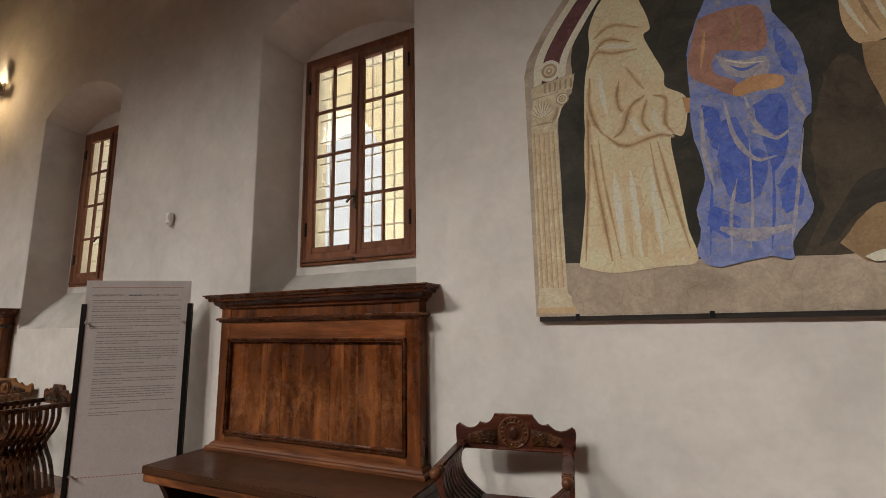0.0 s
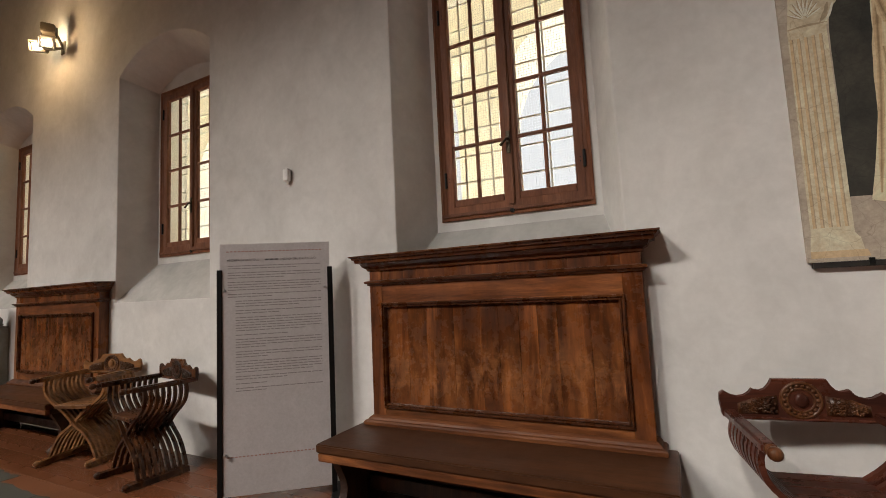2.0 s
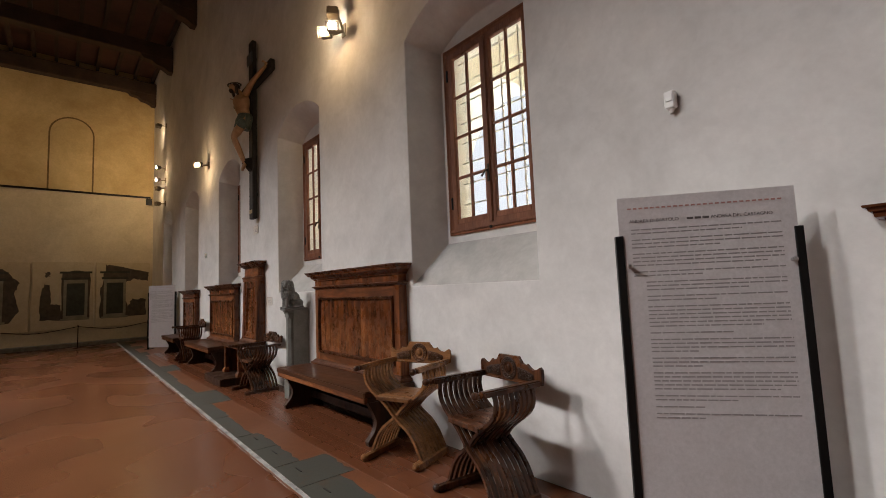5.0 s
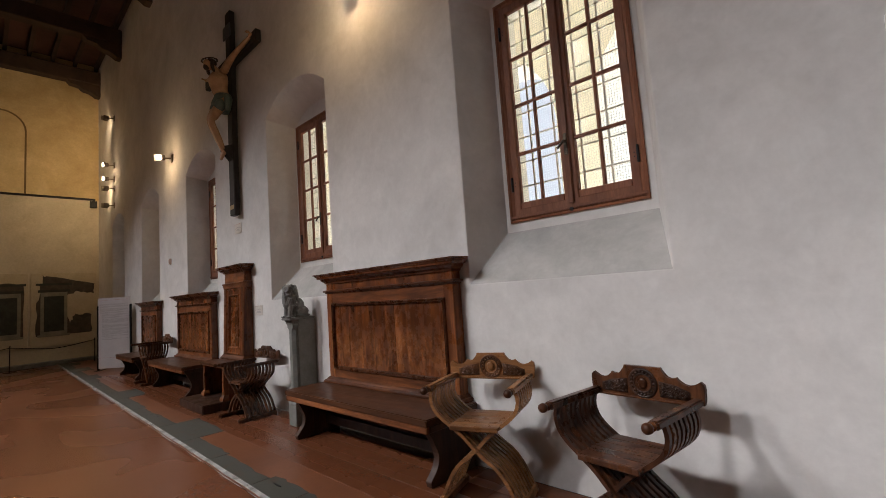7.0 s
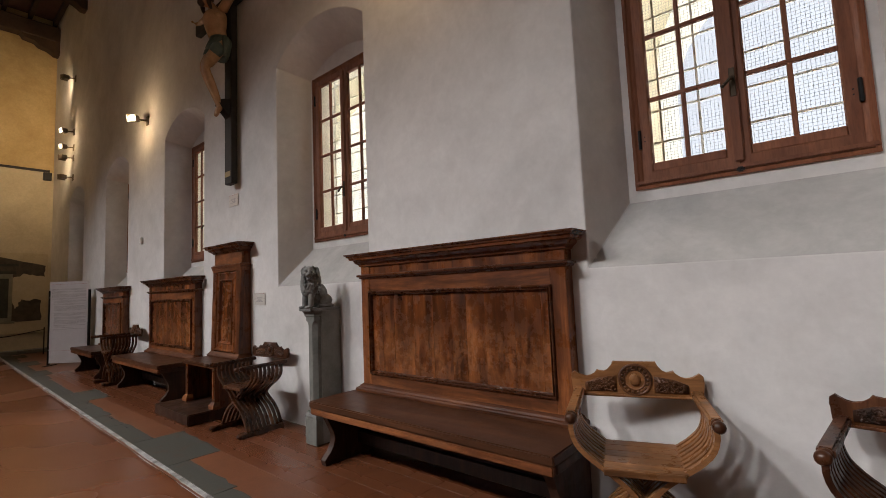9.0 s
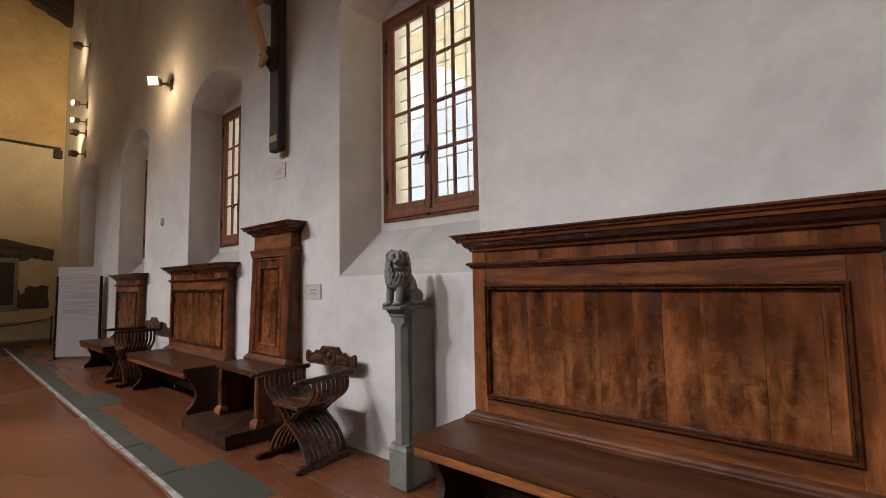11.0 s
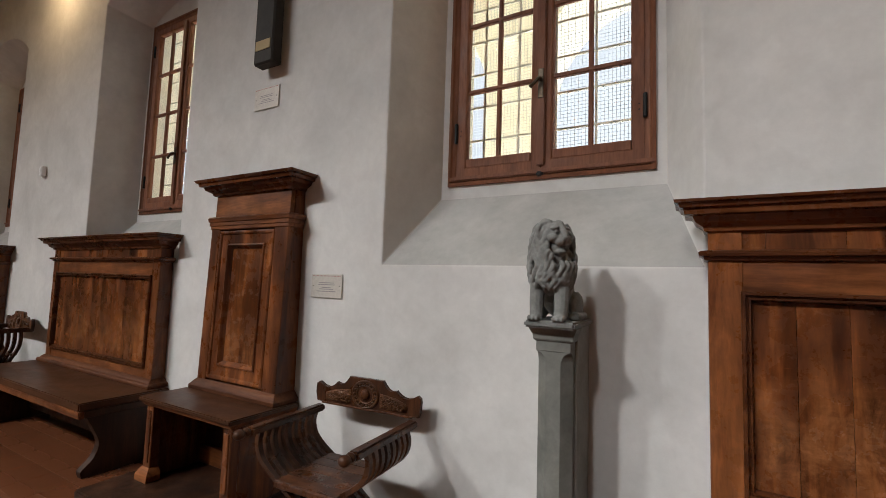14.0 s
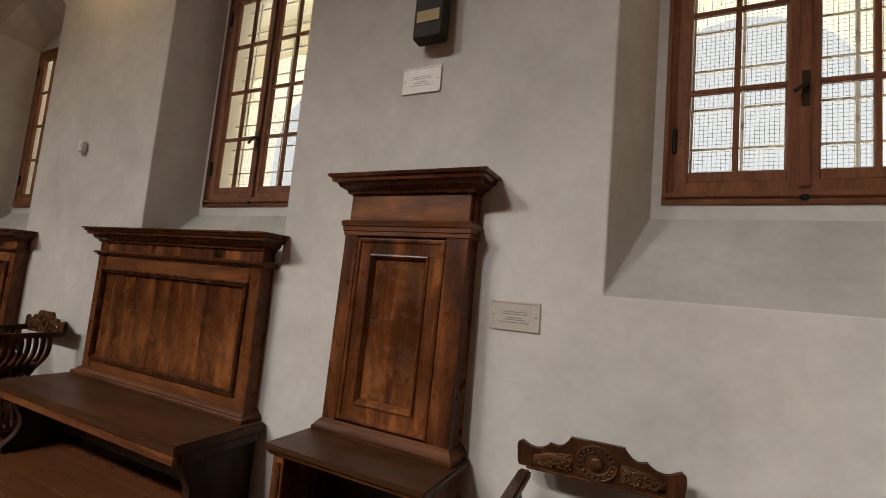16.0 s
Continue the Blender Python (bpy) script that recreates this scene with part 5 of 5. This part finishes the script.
def great_fresco():
    t = thing("detached_fresco", pose(0, WALL, 0), "large arched detached fresco with pale robed and blue draped forms", "fresco")
    xl, xr, zb = -0.67, 3.1, 1.545
    left = [(xl, zb), (xl, 3.16), (-0.645, 3.27), (-0.53, 3.46), (-0.37, 3.67), (-0.1, 3.97), (0.25, 4.25), (0.7, 4.45), (1.215, 4.52)]
    out = left + [(xl + xr - x, z) for x, z in left[-2::-1]]
    part("support", slab(out, "y", -0.03, 0), fresco_paint("grey-brown fresco ground", (0.22, 0.18, 0.14), (0.38, 0.33, 0.265), (0.42, 0.37, 0.3), 0.56, 3), t)
    part("edge_strip", box(xl + 0.02, xr - 0.02, -0.032, -0.002, zb - 0.03, zb - 0.001), CROSSWOOD, t)
    for hx in (-0.42, 0.28, 1.3, 2.3):
        part("hook", box(hx - 0.012, hx + 0.012, -0.036, 0, zb - 0.025, zb + 0.012, 0.002), IRON, t)
    layer = [0.0303]
    rng = random.Random(4)

    def flat(name, pts, mat, steps=0, parent=None, label="", rag=0.0):
        """A painted area: a skin on the panel, with a slightly uneven rim."""
        layer[0] += 0.00006
        if steps:
            pts = [(q[0], q[1]) for q in smooth_line(pts, steps)]
        if rag:
            pts = [(x + rng.uniform(-rag, rag), z + rng.uniform(-rag, rag)) for x, z in pts]
        b = bmesh.new()
        face(b, [(x, -layer[0], z) for x, z in pts])
        return part(name, b, mat, parent or t, label)

    def stroke(pts, w, mat, parent, n=16):
        ln = smooth_line(pts, n)
        wd = [w * (0.15 + math.sin(math.pi * (0.06 + 0.9 * k / n))) * rng.uniform(0.75, 1.2) for k in range(n + 1)]
        side = []
        for k in range(n + 1):
            q = ln[min(k + 1, n)] - ln[max(k - 1, 0)]
            m = math.hypot(q[0], q[1]) or 1.0
            side.append((-q[1] / m, q[0] / m))
        rim = [(p[0] + s[0] * d, p[1] + s[1] * d) for p, s, d in zip(ln, side, wd)] + [(p[0] - s[0] * d, p[1] - s[1] * d) for p, s, d in zip(ln[::-1], side[::-1], wd[::-1])]
        return flat("painted_fold", rim, mat, 0, parent)
    black = fresco_paint("black-green painted ground", (0.012, 0.013, 0.011), (0.045, 0.042, 0.032), (0.085, 0.075, 0.055), 0.6, 3)
    brown = fresco_paint("brown painted rock", (0.025, 0.021, 0.016), (0.075, 0.06, 0.042), (0.13, 0.11, 0.08), 0.58, 3)
    marble = fresco_paint("painted cream marble", (0.36, 0.29, 0.19), (0.56, 0.48, 0.36), (0.6, 0.55, 0.47), 0.6, 9)
    shade = fresco_paint("painted marble shade", (0.22, 0.17, 0.11), (0.34, 0.28, 0.19), (0.45, 0.4, 0.32), 0.6, 9)
    habit = fresco_paint("cream painted habit", (0.47, 0.36, 0.225), (0.63, 0.51, 0.35), (0.64, 0.56, 0.44), 0.58, 4)
    tone = fresco_paint("straw fold half-tone", (0.33, 0.235, 0.13), (0.47, 0.36, 0.22), (0.55, 0.46, 0.33), 0.6, 5)
    fold = fresco_paint("ochre fold shade", (0.17, 0.115, 0.06), (0.28, 0.2, 0.115), (0.45, 0.36, 0.24), 0.62, 5)
    veil = fresco_paint("warm cream half-tone", (0.4, 0.295, 0.175), (0.55, 0.43, 0.28), (0.6, 0.51, 0.38), 0.6, 5)
    half = fresco_paint("umber fold tone", (0.24, 0.165, 0.09), (0.37, 0.275, 0.16), (0.5, 0.41, 0.28), 0.6, 5)
    high = fresco_paint("pale fold light", (0.58, 0.5, 0.37), (0.68, 0.6, 0.46), (0.62, 0.55, 0.44), 0.6, 6)
    blue = fresco_paint("worn ultramarine", (0.09, 0.135, 0.36), (0.2, 0.24, 0.43), (0.38, 0.36, 0.34), 0.52, 9)
    deep = fresco_paint("deep ultramarine", (0.035, 0.075, 0.36), (0.09, 0.145, 0.44), (0.28, 0.29, 0.36), 0.54, 12)
    pale = fresco_paint("bare plaster streak", (0.2, 0.21, 0.29), (0.36, 0.34, 0.345), (0.16, 0.19, 0.38), 0.52, 11)
    rose = fresco_paint("faded rose", (0.2, 0.105, 0.085), (0.33, 0.185, 0.14), (0.38, 0.28, 0.22), 0.58, 8)
    ochre = fresco_paint("flesh ochre", (0.34, 0.19, 0.09), (0.46, 0.28, 0.15), (0.5, 0.38, 0.25), 0.64, 8)
    wine = fresco_paint("porphyry red", (0.05, 0.02, 0.025), (0.12, 0.05, 0.055), (0.16, 0.1, 0.1), 0.6, 18)
    sky = [(-0.47, 1.87), (-0.46, 2.8), (-0.36, 3.0), (-0.34, 3.3), (-0.1, 3.7), (0.2, 4.0), (0.7, 4.28), (1.2, 4.36), (1.7, 4.28), (2.2, 4.0), (2.6, 3.6), (2.9, 3.2), (2.9, 1.9), (1.1, 1.82), (0.3, 1.84)]
    flat("painted_ground", sky, black, 90, rag=0.004)
    flat("painted_rock", [(0.7, 1.82), (2.9, 1.8), (2.9, 2.7), (1.5, 2.5), (1.18, 2.6), (1.0, 2.85), (0.88, 2.7), (0.8, 2.3), (0.82, 2.05)], brown, 60, rag=0.01)
    flat("painted_hollow", [(0.77, 1.86), (0.87, 2.03), (0.98, 2.19), (1.12, 2.22), (1.4, 2.1), (1.2, 2.06), (0.96, 2.02), (0.85, 1.89)], black, 30)
    flat("painted_mound", [(0.86, 1.87), (0.96, 2.0), (1.06, 2.06), (1.4, 2.05), (1.8, 1.9), (1.7, 1.76), (0.95, 1.77)], fold, 30, rag=0.004)
    # column, capital and arch band
    col = flat("painted_column", [(-0.645, 1.66), (-0.47, 1.66), (-0.475, 2.78), (-0.64, 2.78)], marble)
    for k in range(5):
        flat("painted_flute", [(-0.633 + k * 0.032, 1.72), (-0.618 + k * 0.032, 1.72), (-0.62 + k * 0.031, 2.74), (-0.634 + k * 0.031, 2.74)], tone, 0, col)
        flat("painted_flute", [(-0.622 + k * 0.032, 1.72), (-0.617 + k * 0.032, 1.72), (-0.619 + k * 0.031, 2.74), (-0.623 + k * 0.031, 2.74)], shade, 0, col)
    flat("painted_base", [(-0.655, 1.6), (-0.44, 1.6), (-0.45, 1.66), (-0.48, 1.7), (-0.645, 1.7)], marble)
    flat("painted_plinth", [(-0.655, 1.565), (-0.42, 1.565), (-0.43, 1.6), (-0.655, 1.6)], tone)
    cap = flat("painted_capital", [(-0.64, 2.78), (-0.47, 2.78), (-0.45, 2.86), (-0.39, 2.94), (-0.4, 3.0), (-0.62, 2.98)], marble)
    for k in range(9):
        a = radians(22 + 17 * k)
        p = [(-0.562 + q * 0.095 * math.cos(a) * 0.8, 2.835 + q * 0.12 * math.sin(a)) for q in (0.15, 0.6, 1.0)]
        stroke(p, 0.006, shade, cap, 8)
        stroke([(x + 0.004, z) for x, z in p], 0.0035, high, cap, 8)
    for r0, mm in ((0.042, shade), (0.034, high), (0.024, shade), (0.016, marble), (0.008, shade)):
        flat("painted_scroll", [(-0.428 + r0 * math.cos(2 * math.pi * k / 16), 2.945 + r0 * math.sin(2 * math.pi * k / 16)) for k in range(16)], mm, 0, cap)
    stroke([(-0.46, 2.9), (-0.475, 2.84), (-0.5, 2.8)], 0.009, shade, cap, 10)
    stroke([(-0.44, 2.89), (-0.455, 2.84), (-0.48, 2.79)], 0.006, high, cap, 10)
    stroke([(-0.64, 2.795), (-0.56, 2.8), (-0.47, 2.795)], 0.006, shade, cap, 10)
    ab = flat("painted_abacus", [(-0.625, 2.99), (-0.36, 3.0), (-0.34, 3.1), (-0.58, 3.07), (-0.625, 3.06)], marble)
    for k in range(6):
        flat("painted_flute", [(-0.545 + k * 0.034, 3.01), (-0.532 + k * 0.034, 3.012), (-0.528 + k * 0.034, 3.075), (-0.541 + k * 0.034, 3.07)], shade, 0, ab)
    inner = smooth_line([(-0.61, 3.07), (-0.59, 3.24), (-0.49, 3.43), (-0.32, 3.65), (-0.06, 3.93), (0.28, 4.2), (0.72, 4.38), (1.2, 4.45)], 30)
    mid = smooth_line([(-0.4, 3.1), (-0.37, 3.24), (-0.29, 3.38), (-0.15, 3.58), (0.08, 3.84), (0.37, 4.08), (0.76, 4.25), (1.2, 4.32)], 30)

    def band(u, v, name, mat):
        flat(name, [tuple(a.lerp(b, u)) for a, b in zip(inner, mid)] + [tuple(a.lerp(b, v)) for a, b in zip(inner[::-1], mid[::-1])], mat)
    band(0, 1, "painted_arch_band", high)
    band(0.26, 0.78, "painted_porphyry", wine)
    ro = flat("painted_roundel", [(-0.5 + 0.075 * math.cos(2 * math.pi * k / 18), 3.16 + 0.075 * math.sin(2 * math.pi * k / 18)) for k in range(18)], high)
    for r, mm in ((0.052, shade), (0.036, marble), (0.02, shade), (0.01, high)):
        flat("painted_rosette", [(-0.5 + r * math.cos(2 * math.pi * k / 18), 3.16 + r * math.sin(2 * math.pi * k / 18)) for k in range(18)], mm, 0, ro)
    # the pale robed form
    robe = [(-0.39, 1.84), (-0.35, 2.08), (-0.3, 2.49), (-0.3, 2.76), (-0.28, 3.03), (-0.24, 3.22), (-0.23, 3.39), (-0.14, 3.56), (0.01, 3.6), (0.09, 3.43), (0.12, 3.28), (0.08, 3.24), (0.12, 3.11), (0.17, 2.97), (0.17, 2.88), (0.27, 2.79), (0.26, 2.64), (0.23, 2.56), (0.17, 2.56), (0.19, 2.28), (0.21, 2.02), (0.24, 1.83), (0.07, 1.81), (-0.2, 1.79), (-0.39, 1.84)]
    r = flat("painted_habit", robe, habit, 110)
    def soft(pts, w):
        for k, mm in ((1.0, veil), (0.62, tone), (0.34, half), (0.13, fold)):
            if w * k > 0.0022:
                stroke(pts, w * k, mm, r)
    # long falls of the skirt
    soft([(-0.25, 3.04), (-0.275, 2.8), (-0.3, 2.4), (-0.35, 1.87)], 0.02)
    soft([(-0.27, 2.6), (-0.245, 2.27), (-0.2, 1.86)], 0.024)
    soft([(-0.225, 2.62), (-0.21, 2.35), (-0.15, 1.87)], 0.011)
    soft([(0.1, 2.55), (0.15, 2.23), (0.21, 1.9)], 0.014)
    soft([(0.06, 2.55), (0.08, 2.3), (0.12, 2.05)], 0.01)
    for x0, z0, w in ((-0.03, 2.3, 0.03), (0.02, 2.15, 0.018), (-0.1, 2.2, 0.014)):
        stroke([(x0, z0), (x0 + 0.005, 2.1), (x0 + 0.015, 1.87)], w, veil, r)
    for x0, w in ((-0.15, 0.02), (-0.06, 0.016), (0.05, 0.014)):
        stroke([(x0, 2.4), (x0 + 0.01, 2.15), (x0 + 0.02, 1.88)], w, high, r)
    # sleeve and hood
    soft([(-0.25, 3.02), (-0.265, 2.87), (-0.24, 2.74), (-0.19, 2.64)], 0.022)
    soft([(-0.2, 2.66), (-0.12, 2.575), (-0.055, 2.55), (0.03, 2.57), (0.12, 2.585), (0.19, 2.56)], 0.022)
    soft([(-0.08, 2.98), (-0.1, 2.87), (-0.08, 2.78), (-0.01, 2.82)], 0.02)
    soft([(0.055, 2.85), (-0.03, 2.79), (-0.08, 2.66), (-0.14, 2.615)], 0.026)
    soft([(0.065, 2.82), (0.03, 2.7), (0.065, 2.615)], 0.02)
    soft([(0.1, 2.84), (0.165, 2.8), (0.15, 2.66), (0.19, 2.58)], 0.016)
    soft([(-0.035, 3.06), (0.01, 2.97), (0.055, 2.89)], 0.016)
    soft([(-0.26, 3.1), (-0.2, 3.2), (-0.1, 3.17), (0.04, 3.16)], 0.02)
    soft([(-0.22, 3.2), (-0.13, 3.27), (0.0, 3.22)], 0.018)
    soft([(-0.21, 3.3), (-0.1, 3.36), (0.06, 3.3)], 0.016)
    for pts in ([(-0.19, 3.05), (-0.18, 2.9), (-0.16, 2.76)], [(-0.04, 2.72), (0.0, 2.64), (0.03, 2.6)], [(0.1, 2.76), (0.1, 2.68), (0.12, 2.62)], [(-0.18, 3.23), (-0.1, 3.22), (0.0, 3.19)]):
        stroke(pts, 0.014, high, r)
    flat("painted_sleeve_end", [(0.25, 2.79), (0.33, 2.76), (0.36, 2.73), (0.35, 2.68), (0.26, 2.69)], ochre, 18)
    # the blue draped form
    cl = [(0.47, 3.46), (0.41, 3.34), (0.35, 3.21), (0.3, 3.06), (0.29, 2.81), (0.28, 2.58), (0.32, 2.31), (0.26, 2.11), (0.27, 1.99), (0.24, 1.86), (0.34, 1.79), (0.56, 1.83), (0.66, 1.81), (0.68, 1.91), (0.77, 2.04), (0.77, 2.15), (0.75, 2.31), (0.79, 2.52), (0.83, 2.58), (0.84, 2.76), (0.82, 2.96), (0.79, 3.05), (0.73, 3.18), (0.69, 3.38), (0.47, 3.46)]
    c = flat("painted_mantle", cl, blue, 110, rag=0.003)
    for pts in ([(0.42, 2.6), (0.5, 2.61), (0.54, 2.46), (0.62, 2.35), (0.56, 2.16), (0.45, 2.13), (0.39, 2.32)], [(0.58, 2.66), (0.7, 2.71), (0.73, 2.56), (0.69, 2.36), (0.63, 2.28), (0.6, 2.5)], [(0.3, 2.02), (0.34, 2.12), (0.46, 2.04), (0.4, 1.94)], [(0.34, 2.72), (0.36, 2.5), (0.4, 2.45), (0.42, 2.66)], [(0.64, 2.2), (0.72, 2.3), (0.74, 2.12), (0.66, 2.05)], [(0.72, 3.1), (0.78, 2.95), (0.8, 2.8), (0.75, 2.82), (0.72, 2.95)]):
        flat("painted_blue_patch", pts + pts[:1], deep, 30, c, rag=0.006)
    flat("painted_bodice", [(0.37, 3.25), (0.48, 3.27), (0.65, 3.25), (0.69, 3.12), (0.66, 2.97), (0.46, 3.02), (0.42, 2.9), (0.52, 2.82), (0.5, 2.74), (0.4, 2.82), (0.31, 2.9), (0.3, 3.01), (0.37, 3.25)], rose, 44, c)
    flat("painted_veil", [(0.43, 3.01), (0.54, 2.94), (0.67, 2.93), (0.67, 2.83), (0.6, 2.82), (0.49, 2.87), (0.43, 3.01)], pale, 24, c)
    flat("painted_forearm", [(0.5, 2.78), (0.56, 2.82), (0.64, 2.83), (0.73, 2.8), (0.72, 2.74), (0.61, 2.74), (0.51, 2.73), (0.5, 2.78)], ochre, 24, c)
    for k in range(5):
        u = k / 4
        stroke([(0.3 + 0.36 * u + rng.uniform(-0.02, 0.02), 1.86), (0.33 + 0.38 * u, 2.1), (0.34 + 0.42 * u + rng.uniform(-0.03, 0.03), 2.35 + rng.uniform(-0.1, 0.15))], rng.uniform(0.003, 0.009), pale if k % 3 else deep, c)
    for pts, w, mm in (([(0.45, 2.72), (0.48, 2.5), (0.56, 2.36), (0.66, 2.36)], 0.012, pale), ([(0.55, 2.72), (0.58, 2.56), (0.66, 2.46), (0.74, 2.5)], 0.012, pale), ([(0.34, 2.7), (0.33, 2.45), (0.36, 2.2)], 0.012, pale), ([(0.76, 2.72), (0.78, 2.64), (0.8, 2.56)], 0.016, pale), ([(0.56, 2.52), (0.61, 2.5), (0.66, 2.46)], 0.016, pale),
                       ([(0.36, 2.0), (0.5, 1.95), (0.68, 1.98)], 0.03, pale), ([(0.5, 2.92), (0.56, 2.88), (0.64, 2.9)], 0.007, deep), ([(0.48, 2.96), (0.56, 2.92), (0.66, 2.9)], 0.005, high), ([(0.4, 3.16), (0.38, 3.05), (0.36, 2.94)], 0.009, ochre), ([(0.56, 3.24), (0.56, 3.12), (0.52, 3.04)], 0.012, fold)):
        stroke(pts, w, mm, c)
    # the pale cloth further on
    cloth = flat("painted_cloth", [(0.98, 3.4), (1.01, 3.21), (1.01, 3.02), (1.06, 2.89), (1.17, 2.89), (1.3, 2.95), (1.45, 3.12), (1.45, 3.4)], tone, 30)
    for k in range(5):
        stroke([(1.0 + 0.07 * k, 3.3), (1.04 + 0.06 * k, 3.1), (1.1 + 0.05 * k, 2.93)], 0.009, fold if k % 2 else high, cloth)
    flat("painted_limb", [(1.07, 2.89), (1.07, 2.75), (1.1, 2.61), (1.15, 2.45), (1.3, 2.45), (1.3, 2.86)], fold, 24)
    flat("painted_bone", [(0.94, 1.8), (1.02, 1.83), (1.12, 1.82), (1.1, 1.79), (0.98, 1.77)], high, 16)


great_fresco()

# ---- floor pieces ----
rng = random.Random(21)
x = EAST
while x > WEST + 0.4:
    w = rng.uniform(0.4, 1.1)
    x1 = max(x - w, WEST)
    wide = rng.choice((0.2, 0.24, 0.28, 0.4, 0.52, 0.23)) if x < -4 else 0.26
    y0, y0b = edge_y(x1), edge_y(x)
    back = [(x - 0.004 - (x - x1 - 0.008) * k / 8, y0b + (y0 - y0b) * k / 8 + wide + rng.uniform(-0.022, 0.014)) for k in range(9)]
    s = slab([(x1 + 0.004, y0 + 0.042), (x - 0.004, y0b + 0.042)] + back, "z", -0.03, rng.uniform(-0.0012, 0.0004), 0.002)
    part("stone_slab", s, FLOORSTONE, tiles_floor, "grey sandstone slab")
    front = [(x1 + 0.002 + (x - x1 - 0.004) * k / 6, y0 + (y0b - y0) * k / 6 + (rng.uniform(-0.008, 0.004) if 0 < k < 6 else 0)) for k in range(7)]
    e = slab(front + [(x - 0.002, y0b + 0.04), (x1 + 0.002, y0 + 0.04)], "z", -0.03, 0.003, 0.006, 2)
    part("step_edge", e, NOSING, tiles_floor, "pale worn stone edge")
    if rng.random() < 0.6 and x < -4:
        part("iron_cramp", box(x1 + 0.15, x1 + 0.26, y0 + 0.17, y0 + 0.182, 0.0, 0.004), IRON, tiles_floor)
    x = x1
tile = box(-0.148, 0.148, -0.148, 0.148, -0.02, 0.0, 0.0008)
base = None
for i in range(60):
    for j in range(4):
        tx, ty = -0.6 - i * 0.298, WALL - 0.15 - j * 0.298
        if ty - 0.147 < edge_y(tx) + 0.31:
            continue
        if base is None:
            base = part("tile", tile, TERRACOTTA, tiles_floor)
            o = base
        else:
            o = base.copy()
            scene.collection.objects.link(o)
            o.parent = tiles_floor
        o.location = (tx, ty, rng.uniform(-0.0022, -0.0015))
bm = bmesh.new()
face(bm, [(WEST, edge_y(WEST) + 0.3, -0.006), (-18.4, edge_y(-18.4) + 0.3, -0.006), (-18.4, WALL, -0.006), (WEST, WALL, -0.006)])
face(bm, [(-0.4, edge_y(-0.4) + 0.3, -0.006), (EAST, edge_y(EAST) + 0.3, -0.006), (EAST, WALL, -0.006), (-0.4, WALL, -0.006)])
plain("floor_ends", bm, TERRACOTTA, "terracotta floor along the wall", "floor")
